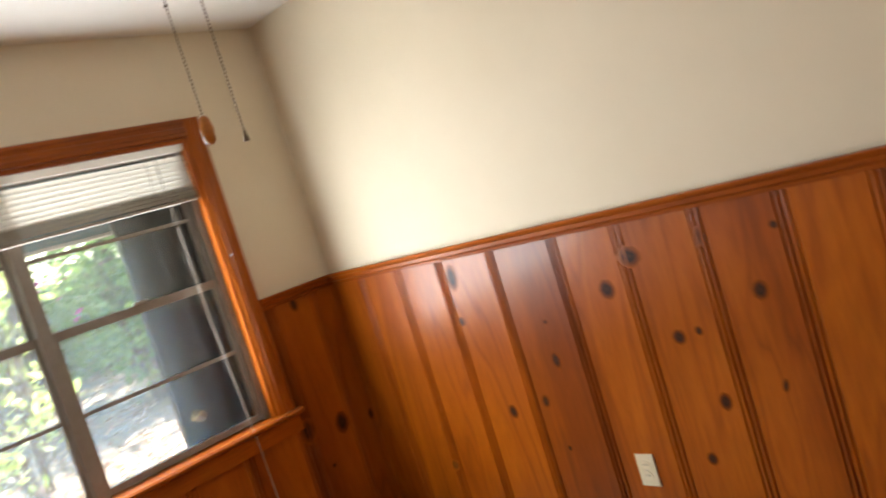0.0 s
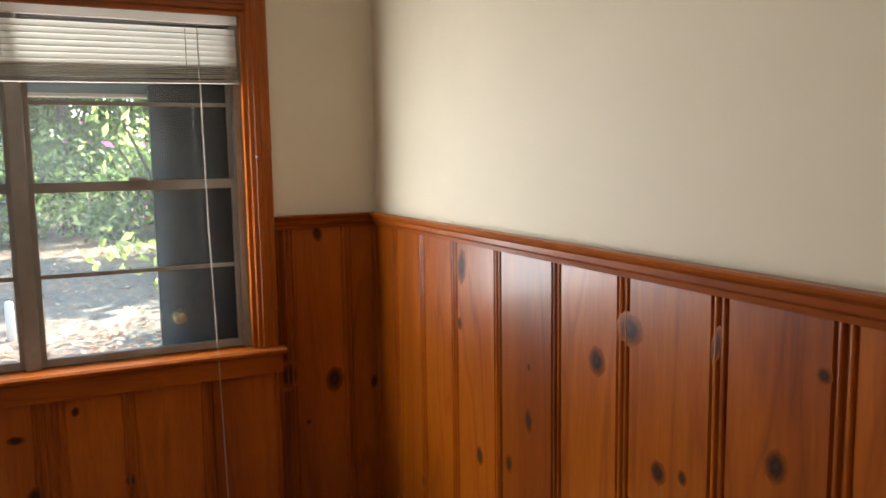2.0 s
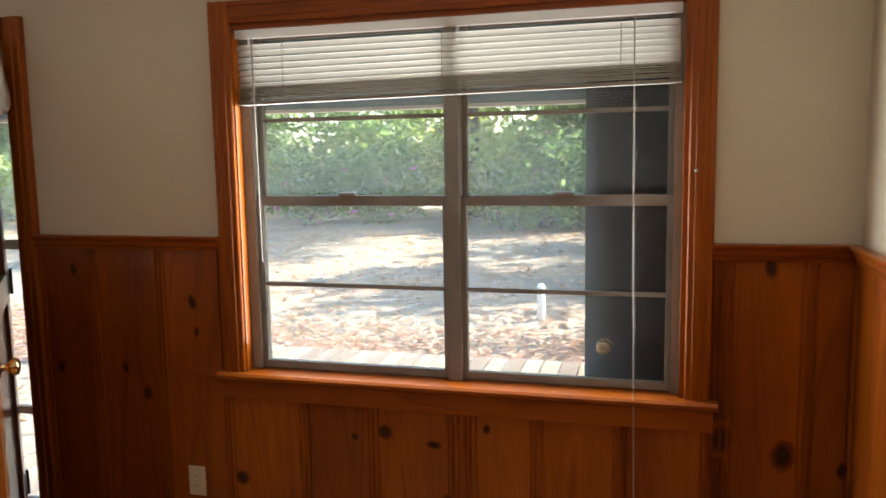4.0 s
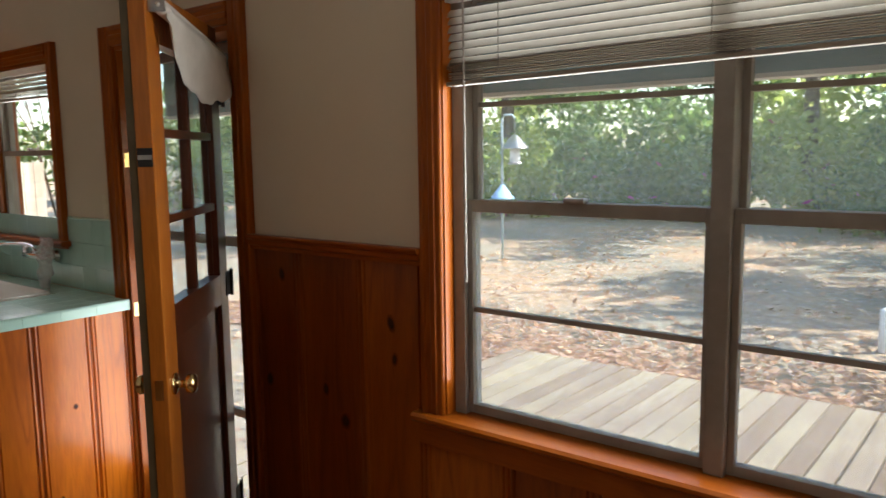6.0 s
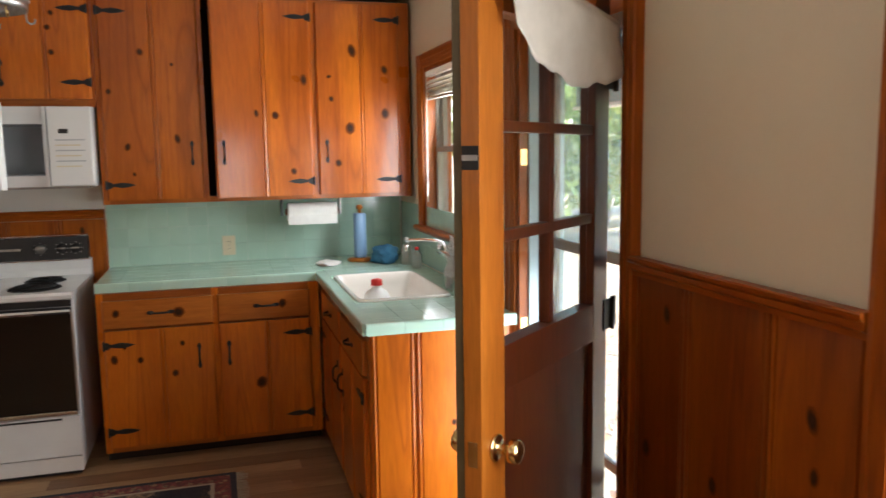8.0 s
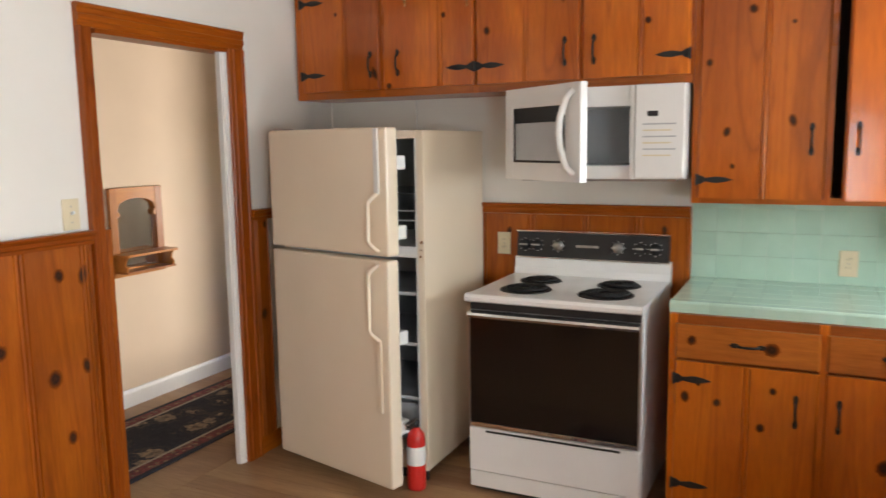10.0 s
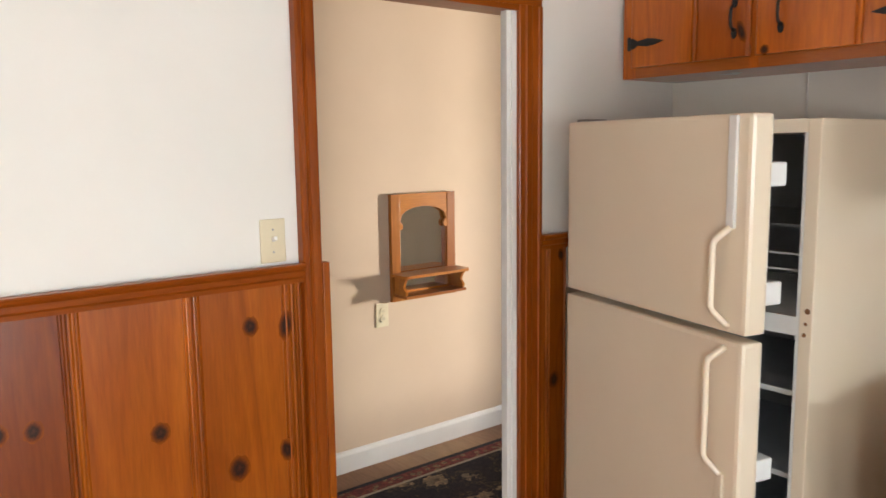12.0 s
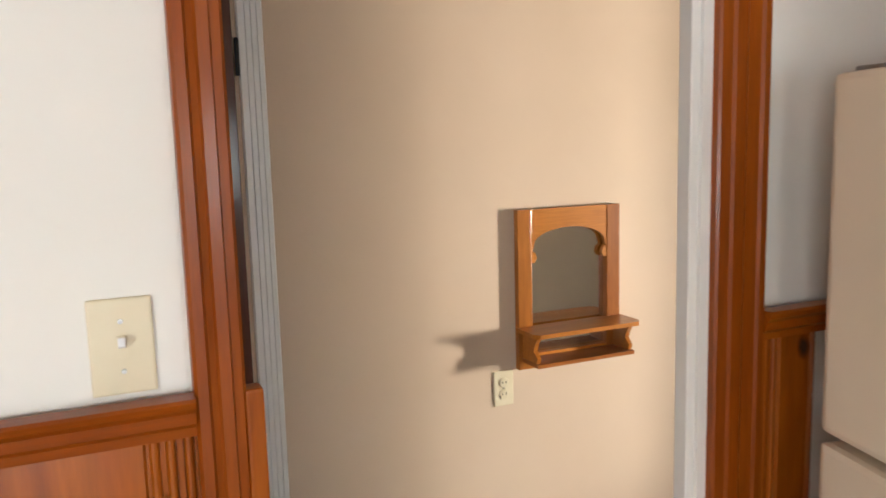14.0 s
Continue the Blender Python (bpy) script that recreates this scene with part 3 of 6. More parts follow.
stool(window_1, 0.030, 1.735, 0.757, 0.10, 0.072)
YW = NORTH + 0.075
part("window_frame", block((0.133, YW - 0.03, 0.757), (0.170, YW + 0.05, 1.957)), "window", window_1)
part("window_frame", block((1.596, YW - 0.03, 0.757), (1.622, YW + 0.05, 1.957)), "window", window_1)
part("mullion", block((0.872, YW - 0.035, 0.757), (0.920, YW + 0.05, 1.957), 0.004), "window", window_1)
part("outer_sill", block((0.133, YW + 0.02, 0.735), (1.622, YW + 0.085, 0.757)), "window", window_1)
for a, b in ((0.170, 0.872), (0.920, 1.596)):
    sash(window_1, a, b, 0.760, 1.385, YW, [1.068], 0.017, rails=(0.026, 0.034), pane="hazy_glass")
    sash(window_1, a, b, 1.355, 1.955, YW + 0.032, [1.652], 0.017, pane="hazy_glass")
for x in (0.52, 1.26):
    part("sash_lock", block((x - 0.03, YW - 0.030, 1.385), (x + 0.03, YW - 0.002, 1.398), 0.004), "steel", window_1)

window_2 = thing("window_2", pose(0, 0, 0), "small double-hung kitchen window in stained pine casing", "window", kind="structure")
casing(window_2, 'n', NORTH, -3.005, -2.124, 1.135, 2.045, 0.07)
jamb_liner(window_2, KWIN, NORTH + 0.004, NORTH + 0.150, bottom=False)
stool(window_2, -3.03, -2.10, 1.135, 0.10, 0.012)
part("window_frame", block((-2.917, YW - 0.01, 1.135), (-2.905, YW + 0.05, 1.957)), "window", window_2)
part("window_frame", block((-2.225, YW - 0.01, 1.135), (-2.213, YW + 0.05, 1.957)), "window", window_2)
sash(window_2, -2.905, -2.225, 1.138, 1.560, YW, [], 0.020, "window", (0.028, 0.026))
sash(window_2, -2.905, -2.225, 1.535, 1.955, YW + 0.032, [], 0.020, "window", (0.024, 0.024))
part("sash_lock", block((-2.58, YW - 0.03, 1.560), (-2.53, YW - 0.004, 1.572), 0.003), "steel", window_2)


def slat_mesh(w, tilt, mat="slat"):
    """One curved aluminium slat."""
    bm = bmesh.new()
    rows = []
    for i in range(5):
        u = (i / 4 - 0.5)
        y, z = u * 0.025, 0.003 * (1 - 4 * u * u)
        c, s = math.cos(tilt), math.sin(tilt)
        rows.append([bm.verts.new((x, y * c - z * s, y * s + z * c)) for x in (-w / 2, w / 2)])
    for a, b in zip(rows, rows[1:]):
        bm.faces.new((a[0], a[1], b[1], b[0]))
    g = bmesh.ops.extrude_face_region(bm, geom=bm.faces[:])
    bmesh.ops.translate(bm, vec=(0, 0, -0.0006), verts=[v for v in g["geom"] if isinstance(v, bmesh.types.BMVert)])
    bmesh.ops.recalc_face_normals(bm, faces=bm.faces)
    me = bpy.data.meshes.new("slat")
    bm.to_mesh(me)
    bm.free()
    for p in me.polygons:
        p.use_smooth = True
    me.materials.append(M[mat])
    return me


def blind(x0, x1, top, open_to, bottom, y, droop, wand, cord, label):
    """A raised venetian blind: head rail, hanging slats, the gathered stack and bottom rail."""
    w, cx = x1 - x0, (x0 + x1) / 2
    b = thing("venetian_blind", pose(cx, y, 0), label, "blind")
    part("head_rail", block((-w / 2, -0.015, top - 0.028), (w / 2, 0.015, top), 0.002), "slat", b)
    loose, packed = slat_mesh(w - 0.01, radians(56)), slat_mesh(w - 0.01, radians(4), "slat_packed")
    n = int((top - 0.035 - open_to) / 0.0195)
    for i in range(n):
        s = new("slat", loose)
        s.parent = b
        f = (i + 1) / n
        s.matrix_basis = pose(random.uniform(-.002, .002), 0, top - 0.035 - f * (top - 0.04 - open_to), 0, droop * f + random.uniform(-.12, .12), 0)
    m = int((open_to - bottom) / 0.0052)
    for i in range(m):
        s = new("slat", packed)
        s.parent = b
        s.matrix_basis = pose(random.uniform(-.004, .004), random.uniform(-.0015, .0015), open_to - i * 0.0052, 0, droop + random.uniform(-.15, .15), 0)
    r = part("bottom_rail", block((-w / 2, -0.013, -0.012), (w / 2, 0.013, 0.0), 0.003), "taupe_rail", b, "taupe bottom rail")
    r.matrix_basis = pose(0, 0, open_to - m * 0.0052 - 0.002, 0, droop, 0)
    for x in (-w * 0.38, 0.0, w * 0.38):
        part("ladder_cord", tube([(x, -0.014, top - 0.03), (x, -0.015, bottom)], 0.0012, 5), "cord", b)
    if wand:
        part("wand", tube([(wand[0] - cx, -0.022, top - 0.03), (wand[0] - cx + 0.006, -0.026, wand[1])], 0.003, 8), "cord", b)
    if cord:
        x, z = cord
        part("pull_cord", tube([(x - cx, -0.02, top - 0.03), (x - cx + 0.004, -0.028, (top + z) * 0.6), (x - cx + 0.012, -0.062, 0.72), (x - cx + 0.022, -0.066, z)], 0.0020, 6), "cord", b)
        part("tassel", lathe([(0.002, 0.03), (0.005, 0.026), (0.007, 0.004), (0.005, 0.0)], 10, at=(x - cx + 0.022, -0.066, z - 0.03)), "white_plastic", b, smooth=True)
    return b


for x in (1.658, 1.700):
    part("screw", lathe([(0.005, 0), (0.004, -0.002)], 10, at=(x, NORTH - 0.0165, 1.462), axis='y'), "steel", window_1)

blind(0.140, 1.612, 1.955, 1.772, 1.722, NORTH + 0.022, -0.8, (0.208, 1.16), (1.475, 0.10), "cream venetian blind pulled up unevenly over the wide window")
blind(-2.910, -2.222, 1.955, 1.850, 1.815, NORTH + 0.022, 0.3, (-2.86, 1.27), None, "cream venetian blind pulled up over the kitchen window")

# ---- back door and hall opening ----
door_frame = thing("door_frame", pose(0, 0, 0), "stained pine casing and jambs of the back door opening", "door frame", kind="structure")
casing(door_frame, 'n', NORTH, -1.690, -0.735, 0.0, 2.055, 0.08)
jamb_liner(door_frame, DOOR, NORTH + 0.004, NORTH + 0.150, bottom=False)
for xa, xb in ((-1.587, -1.574), (-0.846, -0.833)):
    part("outer_jamb", block((xa, NORTH + 0.040, 0.012), (xb, NORTH + 0.158, 1.957), 0.002), "blue_light", door_frame, "pale blue painted outer jamb")
for z in (0.868, 1.508):
    part("strike_plate", block((-1.588, NORTH + 0.010, z - 0.03), (-1.5855, NORTH + 0.036, z + 0.03), 0.0006), "brass", door_frame, "worn brass strike plate")
part("threshold", block((-1.587, NORTH + 0.0, -0.012), (-0.833, NORTH + 0.17, 0.012), 0.003), "trim_x", door_frame)

HINGE, TIP, DOOR_W, DOOR_H = Vector((-0.900, 2.862)), Vector((-0.418, 2.305)), 0.736, 1.955
along = (TIP - HINGE).normalized()
door = thing("door_1", Matrix(((along.x, -along.y, 0, HINGE.x), (along.y, along.x, 0, HINGE.y), (0, 0, 1, 0.010), (0, 0, 0, 1))), "open pine back door with glass panes and a roller shade", "door", kind="structure")
T = 0.0225                                        # half thickness; local x runs from the hinges to the lock
# shade of the turned-away face is put into the dark stiles, rails and panel
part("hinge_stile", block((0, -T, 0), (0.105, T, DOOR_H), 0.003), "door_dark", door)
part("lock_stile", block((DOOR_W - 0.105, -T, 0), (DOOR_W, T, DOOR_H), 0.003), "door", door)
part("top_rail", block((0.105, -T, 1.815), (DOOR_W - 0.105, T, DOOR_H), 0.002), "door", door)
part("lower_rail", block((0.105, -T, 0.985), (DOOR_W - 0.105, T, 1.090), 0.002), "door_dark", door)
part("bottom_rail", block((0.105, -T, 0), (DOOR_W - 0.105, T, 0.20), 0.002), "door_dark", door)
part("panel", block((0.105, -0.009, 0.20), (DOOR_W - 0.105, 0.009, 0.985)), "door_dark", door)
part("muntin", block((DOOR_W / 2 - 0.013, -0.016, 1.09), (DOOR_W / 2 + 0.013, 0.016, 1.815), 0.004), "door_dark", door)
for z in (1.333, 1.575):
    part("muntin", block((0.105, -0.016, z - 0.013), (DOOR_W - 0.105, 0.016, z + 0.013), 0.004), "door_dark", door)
for xa, xb in ((0.105, DOOR_W / 2 - 0.013), (DOOR_W / 2 + 0.013, DOOR_W - 0.105)):
    for za, zb in ((1.09, 1.320), (1.346, 1.562), (1.588, 1.815)):
        g = part("pane", block((xa, -0.002, za), (xb, 0.002, zb)), "glass", door)
        g.visible_shadow = False
KNOB_Z = 0.868
part("edge_strip", block((DOOR_W - 0.030, -T - 0.022, 0.0), (DOOR_W - 0.003, -T, DOOR_H), 0.003), "door_edge", door, "olive brown outer edge strip")
for s in (-1, 1):
    k = part("knob", lathe([(0.031, 0.0), (0.031, 0.004), (0.026, 0.007), (0.012, 0.010), (0.011, 0.026), (0.016, 0.032), (0.026, 0.038), (0.0285, 0.048), (0.025, 0.058), (0.012, 0.063), (0.004, 0.0635)], 24), "brass", door, "polished brass door knob", True)
    k.matrix_basis = pose(DOOR_W - 0.062, s * T, KNOB_Z, 90 if s < 0 else -90)
part("latch_plate", block((DOOR_W - 0.001, -0.012, KNOB_Z - 0.029), (DOOR_W + 0.0012, 0.012, KNOB_Z + 0.029), 0.0005), "brass", door)
part("bolt_plate", block((DOOR_W - 0.001, -T + 0.002, 1.483), (DOOR_W + 0.0014, T - 0.002, 1.533), 0.0005), "iron", door, "dark bolt plate")
part("bolt", block((DOOR_W + 0.001, -T + 0.004, 1.502), (DOOR_W + 0.004, T - 0.004, 1.514), 0.001), "steel", door)
for z in (0.22, 1.045, 1.735):
    h = part("hinge", block((-0.070, T, z - 0.045), (0.030, T + 0.003, z + 0.045), 0.001), "iron", door, "black iron butt hinge")
    part("hinge_barrel", lathe([(0.006, z - 0.05), (0.007, z - 0.046), (0.007, z + 0.046), (0.006, z + 0.05)], 10, at=(-0.030, T + 0.006, 0)), "iron", h, smooth=True)


def storm_door():
    """Closed aluminium storm door: tube frame, two cross rails, three panes and a latch handle."""
    d = thing("storm_door", pose(0, NORTH + 0.132, 0), "grey aluminium storm door with dusty, hazy glass panes", "storm door")
    x0, x1, z0, z1, w = -1.572, -0.848, 0.016, 1.945, 0.042
    for xa, xb in ((x0, x0 + w), (x1 - w, x1)):
        part("stile", block((xa, -0.014, z0), (xb, 0.014, z1), 0.003), "window", d)
    rails = ((z0, z0 + 0.09), (0.475, 0.507), (1.168, 1.206), (z1 - w, z1))
    for za_, zb_ in rails:
        part("rail", block((x0 + w, -0.013, za_), (x1 - w, 0.013, zb_), 0.003), "window", d)
    for (_, a), (b, _) in zip(rails, rails[1:]):
        g = part("pane", block((x0 + w - 0.004, -0.002, a - 0.004), (x1 - w + 0.004, 0.002, b + 0.004)), "hazy_glass", d, "dusty, hazy glass pane")
        g.visible_shadow = False
    plate_ = part("latch_plate", block((x0 + 0.010, -0.018, 1.035), (x0 + 0.034, -0.014, 1.115), 0.001), "black", d, "black latch plate")
    part("latch_handle", tube([(x0 + 0.022, -0.018, 1.075), (x0 + 0.022, -0.040, 1.075), (x0 + 0.034, -0.046, 1.074), (x0 + 0.082, -0.046, 1.070)], 0.006, 8), "black", plate_, "black lever", True)


storm_door()


def roller_shade():
    """Small cloth shade rolled up crooked on the door, its hem hanging in a curve."""
    sh = thing("roller_shade", door.matrix_world @ pose(0, 0, 0), "off-white cloth roller shade half rolled and torn on the door", "roller shade")
    a, b = Vector((0.055, T + 0.028, 1.850)), Vector((DOOR_W - 0.035, T + 0.028, 1.905))
    r = part("roller", lathe([(0.006, -0.02), (0.006, 0), (0.021, 0.001), (0.021, 0.599), (0.006, 0.60), (0.006, 0.62)], 18, axis='x'), "cloth", sh, "", True)
    r.matrix_basis = Matrix.Translation(a) @ (b - a).to_track_quat('X', 'Z').to_matrix().to_4x4() @ Matrix.Diagonal(((b - a).length / 0.60, 1, 1, 1))
    bm = bmesh.new()
    nx, nz = 28, 10
    grid = []
    for i in range(nx + 1):
        f = i / nx
        top = a.lerp(b, f)
        drop = 0.205 * (math.sin(math.pi * min(1, (f + 0.10) * 0.80)) ** 0.42) * (1.0 - 0.22 * f * f)
        drop += 0.007 * math.sin(19 * f) + 0.004 * math.sin(43 * f) - (0.06 if f > 0.95 else 0.0)
        row = []
        for j in range(nz + 1):
            g = j / nz
            row.append(bm.verts.new((top.x + 0.010 * math.sin(5 * g + 3 * f), top.y + 0.020 + 0.016 * math.sin(4.5 * f + 2.2 * g) * g, top.z - drop * g)))
        grid.append(row)
    for i in range(nx):
        for j in range(nz):
            bm.faces.new((grid[i][j], grid[i + 1][j], grid[i + 1][j + 1], grid[i][j + 1]))
    g = bmesh.ops.extrude_face_region(bm, geom=bm.faces[:])
    bmesh.ops.translate(bm, vec=(0, 0.0012, 0), verts=[v for v in g["geom"] if isinstance(v, bmesh.types.BMVert)])
    bmesh.ops.recalc_face_normals(bm, faces=bm.faces)
    part("cloth", bm, "cloth", sh, "", True)
    for x, z in ((0.045, 1.850), (DOOR_W - 0.025, 1.906)):
        part("bracket", block((x - 0.004, T, z - 0.018), (x + 0.004, T + 0.045, z + 0.018), 0.002), "steel", sh)


roller_shade()

arch = thing("hall_opening_frame", pose(0, 0, 0), "stained pine casing with a white stop round the hall opening", "door frame", kind="structure")
AM = pose(0, SOUTH, 0, 0, 0, 180)
for nm, bm, ma in (("jamb_casing", extrude([(1.852 + a, b) for a, b in casing_profile(0.062)], 0, 2.0), "trim"),
                   ("jamb_casing", extrude([(2.765 - a, b) for a, b in casing_profile(0.100)], 0, 2.0), "trim"),
                   ("head_casing", extrude([(b, 2.085 - a) for a, b in casing_profile(0.085)], 1.852, 2.765, axis='x'), "trim_x")):
    part(nm, bm, ma, arch).matrix_basis = AM
part("lower_jamb_block", block((-1.935, SOUTH - 0.02, 0), (-1.912, SOUTH + 0.012, 1.24), 0.004), "trim", arch)
part("jamb", block((-2.700, SOUTH - 0.045, 0), (-2.645, SOUTH - 0.006, 2.0)), "white_paint", arch)
part("stop", block((-2.645, SOUTH - 0.042, 0), (-2.627, SOUTH - 0.012, 2.0), 0.003), "white_paint", arch, "white painted door stop")
part("head", block((-2.700, SOUTH - 0.100, 1.982), (-1.935, SOUTH + 0.004, 2.0)), "trim_x", arch)

# a closed dark door on the hall's far wall, with a fluted white casing
hd = thing("door_2", pose(0, HALL_Y, 0), "dark brown hall door in a fluted white casing", "door", kind="structure")
part("door_panel", block((-2.115, 0.0, 0.01), (-1.70, 0.012, 2.03), 0.002), "door_dark", hd)
FL = [(0, 0.0), (0, 0.014), (0.004, 0.019)]
for u in (0.018, 0.034, 0.050):
    FL += [(u - 0.003, 0.019), (u - 0.002, 0.010), (u + 0.002, 0.010), (u + 0.003, 0.019)]
FL += [(0.066, 0.019), (0.070, 0.014), (0.070, 0.0)]
part("side_casing", extrude([(HALL_CASING + a, b) for a, b in FL], 0, 2.10), "white_paint", hd, "fluted white painted casing")
part("hinge", lathe([(0.0, 1.735), (0.006, 1.735), (0.006, 1.835), (0.0, 1.835)]), "iron", hd, "black butt hinge").matrix_basis = pose(HALL_CASING + 0.074, 0.016, 0)


# ---- kitchen cabinets ----
def strap_hinge(owner, x, z, right):
    """Black wrought-iron strap hinge with a pointed leaf; right: the leaf points to -x."""
    s = -1 if right else 1
    prof = [(0, -0.017), (0.012 * s, -0.019), (0.030 * s, -0.007), (0.070 * s, -0.014), (0.105 * s, -0.010), (0.140 * s, 0.0), (0.105 * s, 0.010), (0.070 * s, 0.014), (0.030 * s, 0.007), (0.012 * s, 0.019), (0, 0.017)]
    h = part("strap_hinge", extrude([(x + a, z + b) for a, b in prof], -0.0035, 0.0, axis='y'), "iron", owner, "black wrought-iron strap hinge")
    part("hinge_pin", lathe([(0.004, -0.024), (0.006, -0.022), (0.006, 0.022), (0.004, 0.024)], 8, at=(x - 0.004 * s, -0.005, z)), "iron", h)
    return h


def pull(owner, x, z, upright=True):
    """Black iron bow pull with leaf-shaped ends."""
    n = 9
    pts = []
    for i in range(n):
        u = -1 + 2 * i / (n - 1)
        d = -0.004 - 0.020 * (1 - u ** 4)
        pts.append((x, d, z + u * 0.042) if upright else (x + u * 0.042, d, z))
    p = part("pull", tube(pts, 0.0048, 8), "iron", owner, "black iron pull", True)
    for s in (-1, 1):
        c = (x, z + s * 0.048) if upright else (x + s * 0.048, z)
        prof = [(c[0] + (0.010 if upright else 0.018) * math.cos(a), c[1] + (0.018 if upright else 0.010) * math.sin(a)) for a in [i * math.pi / 4 for i in range(8)]]
        part("pull_end", extrude(prof, -0.004, 0.0, axis='y'), "iron", p)
    return p


def plank_door(owner, x0, x1, z0, z1, split, hinge, knots, swing=0.0, upright=True, pull_at=None, hinges=None):
    """Cabinet door of two boards with a beaded joint; front towards local -y. hinge: 'l', 'r' or ''."""
    w, h, t = x1 - x0, z1 - z0, 0.019
    at = (x0, 0) if hinge != 'r' else (x1, 0)
    d = new("door" if upright else "drawer_front")
    d.parent = owner
    d.matrix_basis = pose(at[0], -0.002, z0, 0, 0, swing)
    o = 0.0 if hinge != 'r' else -w
    cuts = [0.0] + ([split - x0] if split else []) + [w]
    for a, b in zip(cuts, cuts[1:]):
        lip = 0.006
        half_l = [(a, 0.0), (a, -t + 0.009), (a + 0.007, -t + 0.001), (a + 0.010, -t)] if a == 0 else [(a, 0.0), (a, -t + 0.007), (a + 0.003, -t + 0.007), (a + 0.004, -t + 0.001), (a + 0.010, -t - 0.001), (a + 0.016, -t + 0.001), (a + 0.017, -t + 0.006), (a + 0.020, -t + 0.006), (a + 0.022, -t)]
        half_r = [(b - 0.010, -t), (b - 0.007, -t + 0.001), (b, -t + 0.009), (b, 0.0)] if b == w else [(b - 0.003, -t), (b - 0.001, -t + 0.006), (b, -t + 0.006), (b, 0.0)]
        bm = extrude([(o + p, q) for p, q in half_l + half_r], 0, h)
        part("plank", bm, "cabinet" if upright else "cabinet_y2", d)
    for kx, kz, rx, rz in knots:
        k = add_knot(d, o + kx - x0, kz - z0, rx, rz, random.uniform(-20, 20))
        k.location.y = -t - 0.0004
    for z in (hinges if hinges is not None else (z0 + 0.075, z1 - 0.085)) if hinge else ():
        hg = strap_hinge(d, o + (0.004 if hinge == 'l' else w - 0.004), z - z0, hinge == 'r')
        hg.location.y = -t
    if pull_at:
        p = pull(d, o + pull_at[0] - x0, pull_at[1] - z0, upright)
        p.location.y = -t
    return d


M["cabinet_y2"] = pine("drawer_pine", (0.18, 0.038, 0.006), (0.38, 0.105, 0.016), (0.48, 0.155, 0.026), 0.27, 'x', 0.4, 0.15)


def carcass(c, y0, y1, z0, z1, depth, stiles, rails, toe=0.0, lid=True):
    """Sides, back, bottom, top and face frame; local x along the front, local y into the wall."""
    s = 0.018
    part("side_panel", block((y0, 0.02, z0 + toe), (y0 + s, depth, z1)), "cabinet", c)
    part("side_panel", block((y1 - s, 0.02, z0 + toe), (y1, depth, z1)), "cabinet", c)
    part("bottom", block((y0 + s, 0.02, z0 + toe), (y1 - s, depth, z0 + toe + s)), "cabinet_y2", c)
    # back board coloured as the darkness inside the cabinet
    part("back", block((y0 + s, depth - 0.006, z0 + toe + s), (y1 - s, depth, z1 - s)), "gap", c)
    if lid:
        part("top", block((y0 + s, 0.02, z1 - s), (y1 - s, depth, z1)), "cabinet_y2", c)
    for a, b in stiles:
        part("frame_stile", block((a, 0.0, z0 + toe), (b, 0.02, z1), 0.001), "cabinet", c)
    xs = [stiles[0][1], stiles[-1][0]]
    for a, b in rails:
        part("frame_rail", block((xs[0], 0.0015, a), (xs[1], 0.0215, b), 0.001), "cabinet_y2", c)
    if toe:
        part("toe_board", block((y0, 0.07, 0.0), (y1, 0.085, toe)), "gap", c)


CAB_X = -3.20
WM = pose(CAB_X, 0, 0, 0, 0, 90)                  # local x = world y, local -y = world +x
TOP = 2.36
short = thing("wall_cabinet", WM, "row of short knotty pine wall cabinets above fridge and range", "wall cabinet")
carcass(short, SOUTH + 0.002, 1.236, 1.785, TOP, 0.328, [(SOUTH + 0.002, -0.705), (-0.262, -0.228), (0.245, 0.268), (0.748, 0.772), (1.205, 1.236)], [(1.785, 1.825), (2.335, TOP)])
SK = [(-0.28, 1.90, .012, .03), (-0.20, 1.835, .012, .013), (0.32, 2.06, .013, .017), (0.10, 2.15, .010, .012), (0.68, 2.19, .012, .03), (1.04, 2.17, .012, .012), (1.05, 2.05, .012, .013), (1.06, 2.24, .010, .012), (0.26, 1.905, .010, .014), (-0.5, 2.2, .008, .01)]
for a, b, sp, hg, px in ((-0.715, -0.255, -0.46, 'l', -0.305), (-0.235, 0.252, 0.07, 'r', -0.150), (0.262, 0.757, 0.50, 'l', 0.690), (0.766, 1.222, 1.01, 'r', 0.820)):
    plank_door(short, a, b, 1.822, 2.340, sp, hg, [k for k in SK if a + 0.02 < k[0] < b - 0.02], 0, True, (px, 1.945), (1.905, 2.265))

tall = thing("wall_cabinet", WM, "tall knotty pine wall cabinet with one door ajar", "wall cabinet")
carcass(tall, 1.238, NORTH - 0.006, 1.285, TOP, 0.328, [(1.238, 1.272), (1.735, 1.765), (2.312, 2.358), (2.805, NORTH - 0.006)], [(1.285, 1.315), (2.335, TOP)])
